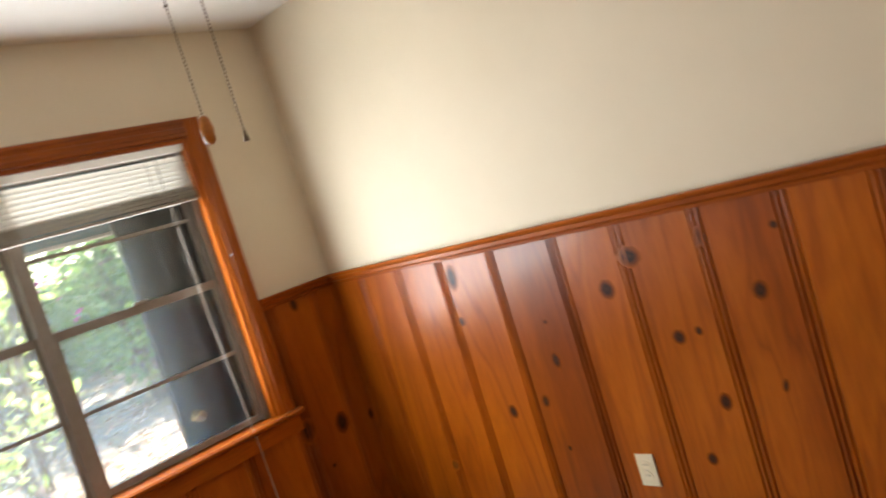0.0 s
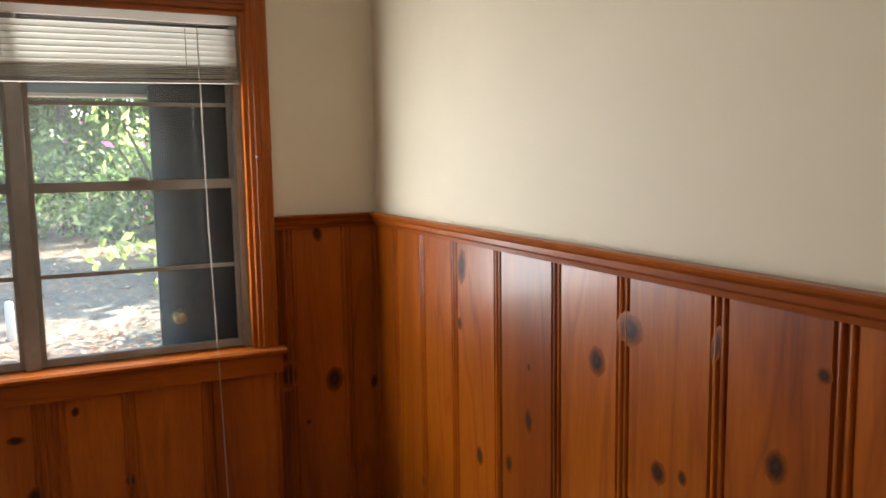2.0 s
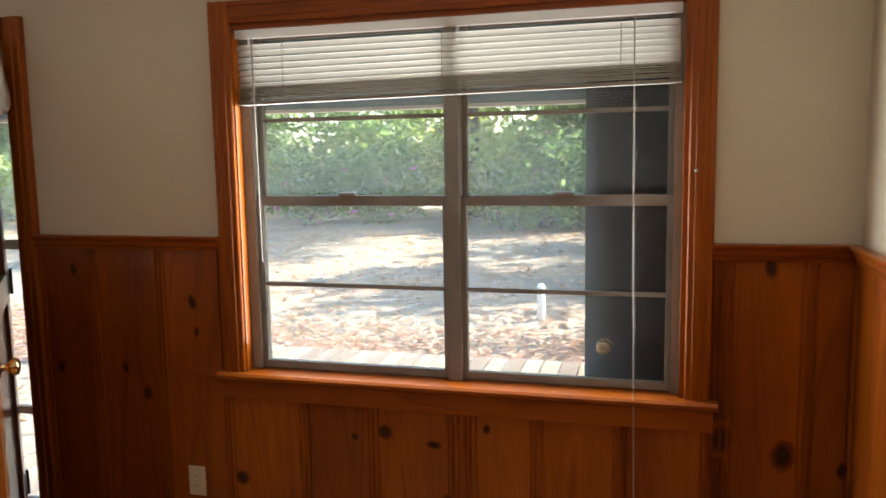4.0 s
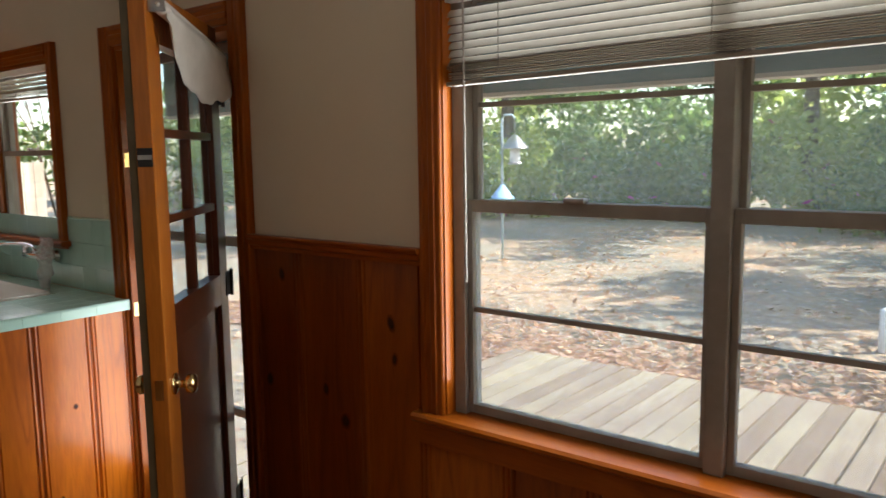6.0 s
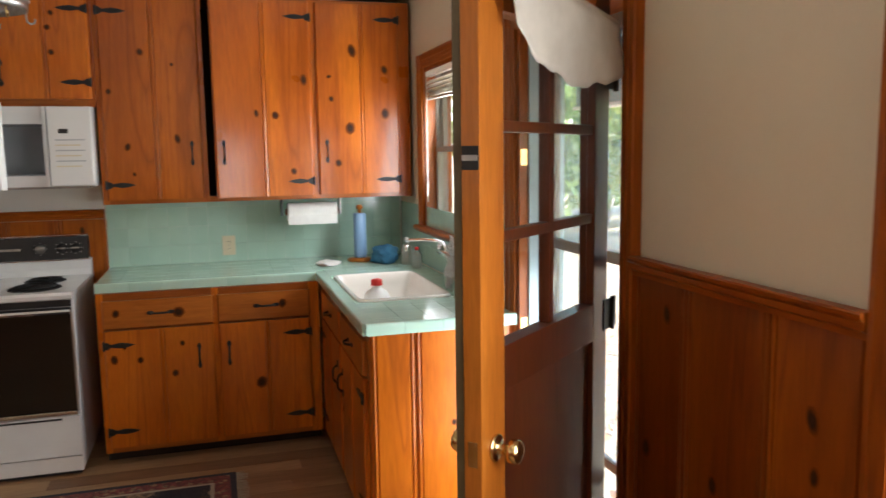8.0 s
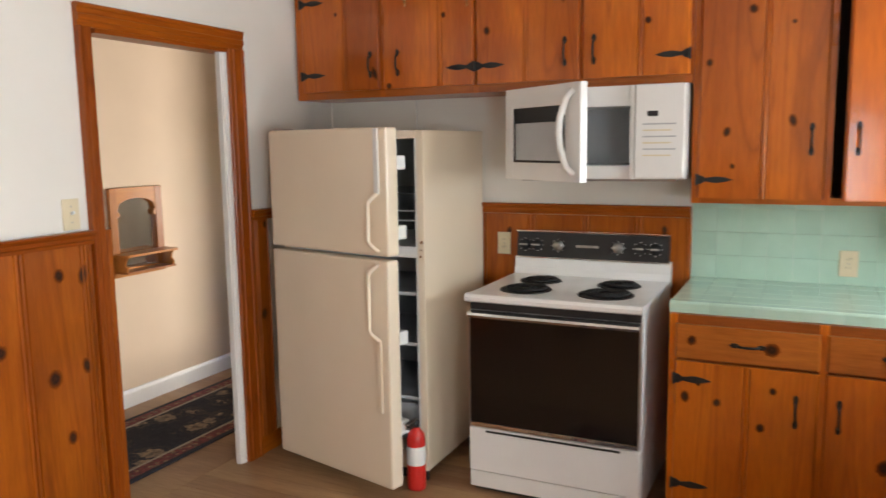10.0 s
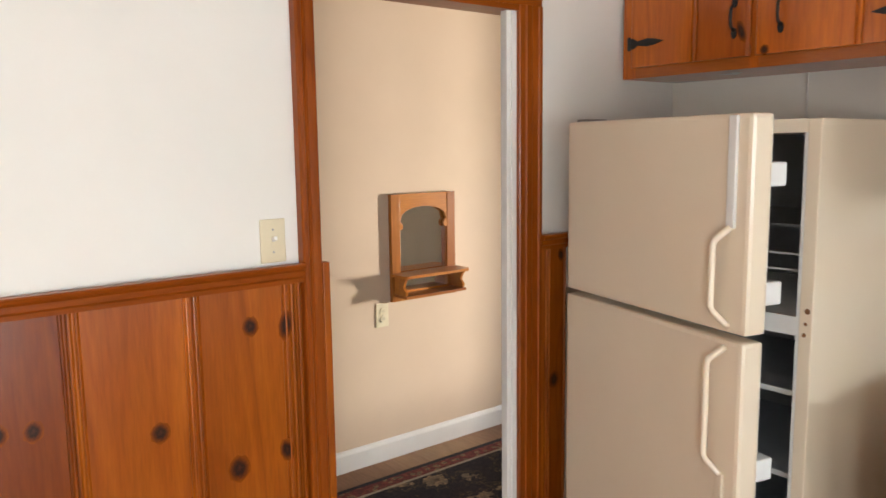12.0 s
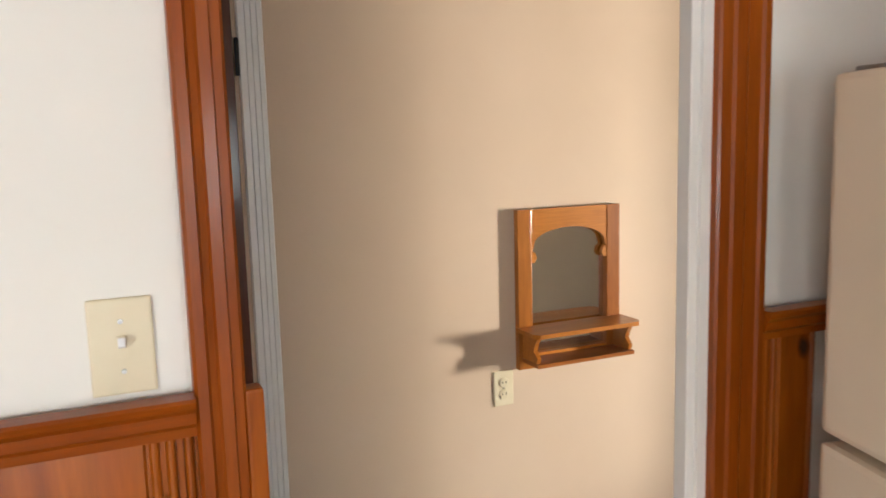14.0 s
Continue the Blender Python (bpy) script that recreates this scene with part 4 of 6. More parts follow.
TK = [(1.375, 1.58, .012, .018), (1.62, 1.62, .013, .022), (1.46, 2.06, .014, .016), (1.40, 1.44, .008, .01), (1.30, 1.86, .012, .014), (1.61, 2.0, .008, .008), (2.12, 1.74, .016, .018), (2.28, 1.93, .016, .026), (2.21, 1.44, .014, .016), (2.02, 1.75, .010, .018), (2.43, 1.83, .012, .014),
      (2.53, 1.67, .022, .028), (2.46, 1.48, .016, .018), (2.55, 2.09, .018, .030), (2.73, 1.75, .020, .026), (2.73, 1.99, .016, .022), (2.42, 1.95, .012, .008)]
for a, b, sp, hg, px, sw in ((1.262, 1.742, 1.507, 'l', 1.690, 0), (1.800, 2.320, 2.052, 'r', 1.845, 6.5), (2.350, 2.812, 2.590, 'r', 2.400, 0)):
    plank_door(tall, a, b, 1.308, 2.340, sp, hg, [k for k in TK if a + 0.02 < k[0] < b - 0.02], sw, True, (px, 1.545), (1.385, 2.26))

CTOP = 0.915
base_w = thing("base_cabinet", pose(-2.905, 0, 0, 0, 0, 90), "knotty pine base cabinet with two drawers and two doors", "base cabinet")
carcass(base_w, 1.212, 2.29, 0.0, CTOP - 0.047, 0.60, [(1.212, 1.242), (1.75, 1.782), (2.235, 2.29)], [(0.06, 0.10), (0.676, 0.704), (0.825, CTOP - 0.047)], 0.06)
BK = [(1.30, 0.77, .014, .017), (1.59, 0.76, .024, .022), (1.28, 0.54, .014, .02), (1.40, 0.53, .012, .014), (1.56, 0.45, .013, .015), (1.98, 0.36, .022, .026), (2.10, 0.77, .016, .02), (1.33, 0.60, .008, .01), (1.60, 0.60, .01, .012)]
for a, b, hg, px in ((1.236, 1.756, 'l', 1.68), (1.776, 2.240, 'r', 1.825)):
    plank_door(base_w, a, b, 0.698, 0.832, None, '', [k for k in BK if a < k[0] < b and k[1] > 0.7], 0, False, ((a + b) / 2 + 0.01, 0.765))
    plank_door(base_w, a, b, 0.092, 0.684, (a + b) / 2, hg, [k for k in BK if a < k[0] < b and k[1] < 0.69], 0, True, (px, 0.53), (0.175, 0.612))

base_n = thing("sink_cabinet", pose(0, 2.315, 0), "knotty pine sink cabinet with a beaded end panel", "base cabinet")
carcass(base_n, -2.90, -1.640, 0.0, CTOP - 0.047, 0.56, [(-2.90, -2.84), (-2.26, -2.22), (-1.69, -1.640)], [(0.06, 0.10), (0.676, 0.704), (0.825, CTOP - 0.047)], 0.06, False)
for a, b, hg, px in ((-2.845, -2.252, 'l', -2.32), (-2.232, -1.682, 'r', -2.18)):
    plank_door(base_n, a, b, 0.698, 0.832, None, '', [], 0, False, ((a + b) / 2, 0.765))
    plank_door(base_n, a, b, 0.092, 0.684, (a + b) / 2, hg, [(a + 0.2, 0.4, .018, .022)], 0, True, (px, 0.53), (0.175, 0.612))
for y0, y1 in ((0.003, 0.170), (0.174, 0.400), (0.404, 0.566)):
    ob = new("end_plank", board_mesh(y1 - y0, CTOP - 0.05, 0.012, "cabinet"))
    ob.parent = base_n
    ob.matrix_basis = pose(-1.627, y0, 0.0, 0, 0, 90)
add_knot(base_n, 0, 0, .012, .014).matrix_basis = pose(-1.6262, 0.32, 0.50, 0, 0, 90) @ Matrix.Diagonal((.011, .0016, .013, 1))
add_knot(base_n, 0, 0, .012, .014).matrix_basis = pose(-1.6262, 0.24, 0.13, 0, 0, 90) @ Matrix.Diagonal((.009, .0016, .011, 1))

# ---- tiled worktop, sink, splashback ----
SX0, SX1, SY0, SY1 = -2.750, -2.030, 2.345, 2.760    # sink
top = thing("worktop", pose(0, 0, 0), "L-shaped mint green tiled worktop with rounded edge tiles", "worktop")
bm = bmesh.new()
za, zb = CTOP - 0.045, CTOP - 0.006
for lo, hi in (((WEST, 1.205, za), (-2.940, 2.885, zb)), ((-2.940, 2.296, za), (SX0 + .012, 2.885, zb)), ((SX1 - .012, 2.296, za), (-1.612, 2.885, zb)), ((SX0 + .012, 2.296, za), (SX1 - .012, SY0 + .012, zb)), ((SX0 + .012, SY1 - .012, za), (SX1 - .012, 2.885, zb))):
    box(bm, lo, hi)
part("bed", bm, "grout", top)
EDGE = [(0, -0.046), (0.012, -0.046), (0.014, -0.010), (0.012, -0.003), (0.006, 0.0), (-0.036, 0.0), (-0.036, -0.008), (0, -0.008)]


def edge_tile(length):
    bm = extrude(EDGE, 0.0005, length - 0.0005, axis='x')
    me = bpy.data.meshes.new("edge_tile")
    bm.to_mesh(me)
    bm.free()
    me.materials.append(M["counter_tile"])
    return me


def edge_run(a, b, fixed, axis, turn):
    n = max(1, round(abs(b - a) / 0.152))
    me = edge_tile(abs(b - a) / n)
    for i in range(n):
        ob = new("edge_tile", me)
        ob.parent = top
        at = a + (b - a) * i / n
        ob.matrix_basis = pose(at, fixed, CTOP, 0, 0, turn) if axis == 'x' else pose(fixed, at, CTOP, 0, 0, turn)


edge_run(2.296, 1.205, -2.940, 'y', -90)          # west leg's front
edge_run(-1.612, -2.940, 2.296, 'x', 180)         # north leg's front
edge_run(2.885, 2.296, -1.612, 'y', -90)          # end
_tiles = {}


def flat_tile(w, h, t, mat):
    key = (round(w, 4), round(h, 4), mat)
    if key not in _tiles:
        g = 0.0004
        bm = block((g, g, 0), (w - g, h - g, t))
        bmesh.ops.bevel(bm, geom=[e for e in bm.edges if all(v.co.z > t / 2 for v in e.verts)], offset=0.0008, segments=1, affect='EDGES')
        me = bpy.data.meshes.new("tile")
        bm.to_mesh(me)
        bm.free()
        me.materials.append(M[mat])
        _tiles[key] = me
    return _tiles[key]


def tile_field(parent, m, w, h, keep, size=0.108, t=0.006, mat="tile", wob=0.25):
    """Tiles over a w x h field; m takes (across, up, out) to the world. keep(x0, y0, x1, y1) says which stay."""
    nx, ny = math.ceil(w / size - 0.05), math.ceil(h / size - 0.05)
    for i in range(nx):
        for j in range(ny):
            x0, y0 = i * size, j * size
            x1, y1 = min(w, x0 + size), min(h, y0 + size)
            if x1 - x0 < 0.012 or y1 - y0 < 0.012 or not keep(x0, y0, x1, y1):
                continue
            ob = new("tile", flat_tile(x1 - x0, y1 - y0, t, mat))
            ob.parent = parent
            ob.matrix_basis = m @ pose(x0, y0, 0, random.uniform(-wob, wob), random.uniform(-wob, wob), 0)


tile_field(top, pose(WEST, 1.208, CTOP - 0.006), -2.976 - WEST, 2.885 - 1.208, lambda a, b, c, d: True, mat="counter_tile", wob=0.12)
tile_field(top, pose(-2.976, 2.332, CTOP - 0.006), -1.648 + 2.976, 2.885 - 2.332, lambda a, b, c, d: not (a - 2.976 < SX1 - 0.01 and c - 2.976 > SX0 + 0.01 and b + 2.332 < SY1 - 0.01), mat="counter_tile", wob=0.12)

splash = thing("splashback", pose(0, 0, 0), "glossy mint green wall tiles above the worktop", "splashback", kind="structure")
tile_field(splash, Matrix(((0, 0, 1, WEST), (1, 0, 0, 1.205), (0, 1, 0, CTOP), (0, 0, 0, 1))), NORTH - 1.205, 0.37, lambda a, b, c, d: True, wob=0.2)
NM = Matrix(((1, 0, 0, WEST + 0.008), (0, 0, -1, NORTH + P), (0, 1, 0, CTOP), (0, 0, 0, 1)))
tile_field(splash, NM, -1.692 - WEST - 0.008, 0.324, lambda a, b, c, d: not (a + WEST < -2.12 and c + WEST > -3.0 and d + CTOP > 1.24), wob=0.2)
part("cap_tiles", extrude([(NORTH + P, 1.238), (NORTH + P - 0.010, 1.238), (NORTH + P - 0.012, 1.246), (NORTH + P - 0.008, 1.252), (NORTH + P, 1.252)], -2.105, -1.692, axis='x'), "tile", splash)


def sink():
    s = thing("sink", pose(0, 0, 0), "white porcelain kitchen sink set in the green tiled worktop", "sink")
    bm = bmesh.new()
    cx, cy, hx, hy = (SX0 + SX1) / 2, (SY0 + SY1) / 2, (SX1 - SX0) / 2, (SY1 - SY0) / 2
    rings = []
    n = 40
    for inset, z in ((-0.002, CTOP - 0.006), (0.002, CTOP + 0.0012), (0.009, CTOP + 0.0012), (0.014, CTOP - 0.006), (0.024, CTOP - 0.05), (0.040, CTOP - 0.15), (0.085, CTOP - 0.172), (0.16, CTOP - 0.176)):
        ring = []
        for i in range(n):
            a = 2 * math.pi * i / n
            c, q = math.cos(a), math.sin(a)
            e = 0.16
            ring.append(bm.verts.new((cx + math.copysign(abs(c) ** e, c) * (hx - inset), cy + math.copysign(abs(q) ** e, q) * (hy - inset), z)))
        rings.append(ring)
    for a, b in zip(rings, rings[1:]):
        for i in range(n):
            bm.faces.new((a[i], a[(i + 1) % n], b[(i + 1) % n], b[i]))
    bm.faces.new(rings[-1])
    bmesh.ops.recalc_face_normals(bm, faces=bm.faces)
    bowl = part("bowl", bm, "porcelain", s, "", True)
    bowl.modifiers.new("wall", 'SOLIDIFY').thickness = -0.006
    part("drain", lathe([(0.042, 0.0), (0.042, 0.003), (0.032, 0.003), (0.028, -0.001), (0.004, -0.001)], 20, at=(cx, cy, CTOP - 0.175)), "steel", s, smooth=True)


sink()


def faucet():
    f = thing("faucet", pose(-2.33, NORTH - 0.002, 1.055), "chrome wall-mounted kitchen faucet with a long swing spout", "faucet")
    for x in (-0.10, 0.10):
        part("flange", lathe([(0.030, 0), (0.030, -0.006), (0.018, -0.016), (0.013, -0.030), (0.013, -0.060)], 18, at=(x, 0, 0), axis='y'), "chrome", f, smooth=True)
        h = part("handle", lathe([(0.010, 0), (0.016, 0.006), (0.017, 0.020), (0.011, 0.030), (0.006, 0.036)], 14, at=(x, -0.060, 0.010)), "chrome", f, smooth=True)
        part("lever", tube([(x - 0.030, -0.060, 0.036), (x + 0.030, -0.060, 0.036)], 0.005, 8), "chrome", h, smooth=True)
    part("bridge", tube([(-0.115, -0.060, 0), (-0.05, -0.062, 0), (0.05, -0.062, 0), (0.115, -0.060, 0)], 0.014, 12), "chrome", f, smooth=True)
    pts = [(0, -0.062, 0.0), (0, -0.064, 0.030), (-0.012, -0.070, 0.050), (-0.05, -0.085, 0.058), (-0.16, -0.135, 0.056), (-0.25, -0.175, 0.046), (-0.268, -0.184, 0.036), (-0.272, -0.186, 0.014)]
    part("spout", tube(pts, 0.0068, 12), "chrome", f, smooth=True)
    part("nozzle", lathe([(0.010, 0.0), (0.012, 0.004), (0.012, 0.026), (0.009, 0.030)], 14, at=(-0.272, -0.186, -0.012)), "chrome", f, smooth=True)


faucet()


# ---- appliances ----
def fridge():
    x_front, x_back, y0, y1, h = -2.825, -3.50, -0.605, 0.160, 1.610
    f = thing("refrigerator", pose(0, 0, 0), "almond top-freezer refrigerator with both doors standing ajar", "refrigerator")
    t = 0.035
    for nm, lo, hi in (("side_panel", (x_back, y0, 0.05), (x_front, y0 + t, h)), ("side_panel", (x_back, y1 - t, 0.05), (x_front, y1, h)), ("top_panel", (x_back, y0 + t, h - t), (x_front, y1 - t, h)), ("base_panel", (x_back, y0 + t, 0.05), (x_front, y1 - t, 0.14)), ("back_panel", (x_back, y0 + t, 0.14), (x_back + t, y1 - t, h - t)), ("divider", (x_back + t, y0 + t, 1.045), (x_front - 0.004, y1 - t, 1.095))):
        part(nm, block(lo, hi, 0.003 if nm == "side_panel" else 0.0), "almond" if nm != "divider" else "white_plastic", f)
    part("front_strip", block((x_front - 0.012, y1 - t - 0.008, 0.14), (x_front - 0.001, y1 - t, h - t)), "white_plastic", f)
    # liners carry the interior's shade in their grey colour
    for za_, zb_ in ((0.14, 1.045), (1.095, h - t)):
        part("liner", block((x_back + t, y0 + t, za_), (x_front - 0.07, y0 + t + 0.004, zb_)), "grey", f, "inner liner greyed for the shade inside")
        part("liner", block((x_back + t, y1 - t - 0.004, za_), (x_front - 0.07, y1 - t, zb_)), "grey", f, "inner liner greyed for the shade inside")
        part("liner", block((x_back + t, y0 + t + 0.004, za_), (x_back + t + 0.004, y1 - t - 0.004, zb_)), "grey", f, "inner liner greyed for the shade inside")
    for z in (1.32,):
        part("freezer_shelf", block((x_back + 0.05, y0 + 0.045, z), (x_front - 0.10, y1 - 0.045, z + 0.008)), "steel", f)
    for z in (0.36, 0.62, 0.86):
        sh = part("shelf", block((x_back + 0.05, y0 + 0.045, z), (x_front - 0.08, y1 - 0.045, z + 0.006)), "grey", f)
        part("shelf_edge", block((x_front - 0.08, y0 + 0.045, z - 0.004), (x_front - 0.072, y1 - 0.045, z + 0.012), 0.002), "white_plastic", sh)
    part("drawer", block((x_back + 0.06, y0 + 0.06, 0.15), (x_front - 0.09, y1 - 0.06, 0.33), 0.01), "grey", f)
    part("kick_grille", block((x_front - 0.03, y0 + 0.01, 0.0), (x_front - 0.01, y1 - 0.01, 0.05)), "black", f)
    for x in (x_back + 0.05, x_front - 0.06):
        for y in (y0 + 0.05, y1 - 0.05):
            part("foot", lathe([(0.018, 0), (0.018, 0.012), (0.010, 0.02), (0.010, 0.05)], 12, at=(x, y, 0)), "black", f)
    w = y1 - y0 - 0.006
    for name, za_, zb_, swing, grip in (("freezer_door", 1.082, h + 0.012, -13.5, (1.105, 1.345)), ("fridge_door", 0.058, 1.066, -14.0, (0.72, 1.045))):
        d = new(name)
        d.parent = f
        d.matrix_basis = pose(x_front + 0.006, y0 + 0.002, 0, 0, 0, swing)
        slab = part("door_panel", block((0.0, 0, za_), (0.070, w, zb_), 0.012), "almond", d, smooth=False)
        part("inner_panel", block((-0.028, 0.03, za_ + 0.035), (0.0, w - 0.03, zb_ - 0.035), 0.012), "white_plastic", d, "white inner door panel")
        part("gasket", block((-0.008, 0.012, za_ + 0.012), (0.0, w - 0.012, zb_ - 0.012)), "white_plastic", d)
        for z in ((1.175, 1.475) if name == "freezer_door" else (0.30, 0.71)):
            part("door_bin", block((-0.088, 0.05, z - 0.032), (-0.028, w - 0.035, z + 0.028), 0.006), "white_plastic", d, "white door bin")
        ga, gb = grip
        yh = w - 0.055
        up = name == "freezer_door"
        zs = [ga, ga + 0.03, gb - 0.04, gb]
        path = [(0.070, yh, zs[0] - 0.004), (0.080, yh - 0.003, zs[0] + 0.004), (0.098, yh - 0.026, zs[0] + 0.030), (0.101, yh - 0.030, zs[0] + 0.045), (0.101, yh - 0.030, zs[3] - 0.045), (0.098, yh - 0.026, zs[3] - 0.030), (0.080, yh - 0.003, zs[3] - 0.004), (0.070, yh, zs[3] + 0.004)]
        part("handle", tube(path, 0.0085, 10), "almond", d, "almond bar handle", True)
        if up:
            part("handle_strip", block((0.069, yh - 0.012, gb), (0.079, yh + 0.014, zb_ - 0.005), 0.003), "white_plastic", d, "pale handle strip")
        else:
            part("handle_strip", block((0.069, yh - 0.012, 0.40), (0.079, yh + 0.012, ga), 0.003), "almond", d)
    for dz, r in ((0.030, 0.008), (-0.004, 0.005), (-0.034, 0.006)):
        part("rust_spot", lathe([(r, 0.0), (r * 0.9, 0.0012), (r * 0.4, 0.0016)], 9, at=(x_front, y1 - 0.017 + dz * 0.1, 1.085 + dz), axis='x'), "rust", f, "rusty latch hole")
    for z in (1.20, 1.245):
        part("wire_rack", tube([(x_front - 0.11, y0 + 0.05, z), (x_front - 0.11, y1 - 0.045, z)], 0.003, 6), "white_plastic", f)
    part("hinge_cap", block((x_front - 0.03, y0 + 0.01, h), (x_front + 0.06, y0 + 0.06, h + 0.020), 0.004), "steel", f)


fridge()
tagged(finish("power_cable", tube([(WEST + 0.006, -0.232, 1.787), (WEST + 0.007, -0.230, 1.70), (WEST + 0.006, -0.226, 1.45), (WEST + 0.006, -0.228, 0.9)], 0.0028, 8), "white_plastic", smooth=True), "pale power cable running down the wall behind the refrigerator", "cable")


def kitchen_range():
    y0, y1, xf, xb = 0.362, 1.124, -2.855, -3.495
    r = thing("kitchen_range", pose(0, 0, 0), "white electric range with coil burners and black oven door", "stove")
    part("body", block((xb, y0 + 0.004, 0.03), (xf, y1 - 0.004, 0.875), 0.004), "enamel", r)
    part("kick_plate", block((xf - 0.02, y0 + 0.02, 0.0), (xf - 0.005, y1 - 0.02, 0.03)), "black", r)
    bm = extrude([(xb, 0.868), (xf + 0.040, 0.868), (xf + 0.055, 0.876), (xf + 0.058, 0.892), (xf + 0.048, 0.904), (xf + 0.02, 0.905), (xf - 0.01, 0.899), (xb + 0.07, 0.899), (xb + 0.06, 0.93), (xb + 0.055, 0.985), (xb, 0.985)], -y1, -y0)
    ct = part("cooktop", bm, "enamel", r, "white enamel cooktop with a curved back")
    ct.matrix_basis = Matrix(((1, 0, 0, 0), (0, 0, -1, 0), (0, 1, 0, 0), (0, 0, 0, 1)))
    panel = part("control_panel", extrude([(xb, 0.985), (xb + 0.062, 0.985), (xb + 0.048, 1.105), (xb, 1.112)], -y1 + 0.01, -y0 - 0.01), "black", r, "black control panel with dials")
    panel.matrix_basis = ct.matrix_basis
    part("panel_trim", block((xb, y0 + 0.006, 1.108), (xb + 0.052, y1 - 0.006, 1.116), 0.002), "chrome", r)
    part("panel_trim", block((xb + 0.05, y0 + 0.006, 0.979), (xb + 0.066, y1 - 0.006, 0.986), 0.002), "chrome", r)
    tilt = math.degrees(math.atan2(0.014, 0.12))
    for y in (0.415, 0.478, 0.585, 0.880, 0.985, 1.055):
        k = part("dial", lathe([(0.026, 0.0), (0.026, 0.003), (0.019, 0.005), (0.018, 0.020), (0.015, 0.023)], 20), "steel" if y in (0.585, 0.880) else "black", r, "control dial", True)
        k.matrix_basis = pose(xb + 0.056, y, 1.045, 0, 90 - tilt, 0)
        part("dial_grip", block((-0.004, -0.019, 0.020), (0.004, 0.019, 0.029), 0.002), "steel", k)
        for a in range(8):
            q = a * math.pi / 4
            part("dial_mark", block((0.031 * math.cos(q) - 0.002, 0.031 * math.sin(q) - 0.002, 0.0), (0.031 * math.cos(q) + 0.002, 0.031 * math.sin(q) + 0.002, 0.0012)), "white_plastic", k)
    part("panel_marking", block((-0.006, -0.055, 0), (0.006, 0.055, 0.001)), "steel", r).matrix_basis = pose(xb + 0.0565, 0.73, 1.045, 0, 90 - tilt, 0)
    for x, y, rad in ((-3.25, 0.56, 0.082), (-3.02, 0.565, 0.100), (-3.25, 0.93, 0.082), (-3.02, 0.925, 0.104)):
        b = part("drip_pan", lathe([(rad + 0.016, 0.899), (rad + 0.014, 0.903), (rad + 0.004, 0.900), (rad * 0.5, 0.892), (0.01, 0.891)], 28, at=(x, y, 0)), "coil", r, "black burner pan", True)
        pts = []
        for i in range(96):
            a = i / 95
            q = rad * (0.22 + 0.76 * a)
            pts.append((x + q * math.cos(a * 4.5 * 2 * math.pi), y + q * math.sin(a * 4.5 * 2 * math.pi), 0.909))
        part("coil", tube(pts, 0.0042, 6), "coil", b, "", True)
    part("oven_door", block((xf, y0 + 0.012, 0.312), (xf + 0.030, y1 - 0.012, 0.828), 0.004), "black_glass", r, "black glass oven door")
    part("vent_gap", block((xf - 0.002, y0 + 0.012, 0.832), (xf + 0.016, y1 - 0.012, 0.868)), "black", r)
    part("oven_handle", extrude([(xf + 0.028, 0.800), (xf + 0.058, 0.804), (xf + 0.062, 0.814), (xf + 0.058, 0.824), (xf + 0.028, 0.828)], -y1 + 0.014, -y0 - 0.014), "chrome", r, "chrome oven door handle").matrix_basis = ct.matrix_basis
    part("door_trim", block((xf + 0.028, y0 + 0.012, 0.308), (xf + 0.036, y1 - 0.012, 0.326), 0.002), "chrome", r)
    for y in (y0 + 0.008, y1 - 0.014):
        part("door_trim", block((xf + 0.02, y, 0.318), (xf + 0.033, y + 0.006, 0.81)), "steel", r)
    part("drawer", block((xf, y0 + 0.006, 0.100), (xf + 0.028, y1 - 0.006, 0.300), 0.005), "enamel", r)
    part("drawer_slot", block((xf + 0.026, y0 + 0.085, 0.283), (xf + 0.0315, y1 - 0.085, 0.292)), "black", r)
    part("lower_panel", block((xf, y0 + 0.006, 0.022), (xf + 0.024, y1 - 0.006, 0.096), 0.004), "enamel", r)


kitchen_range()


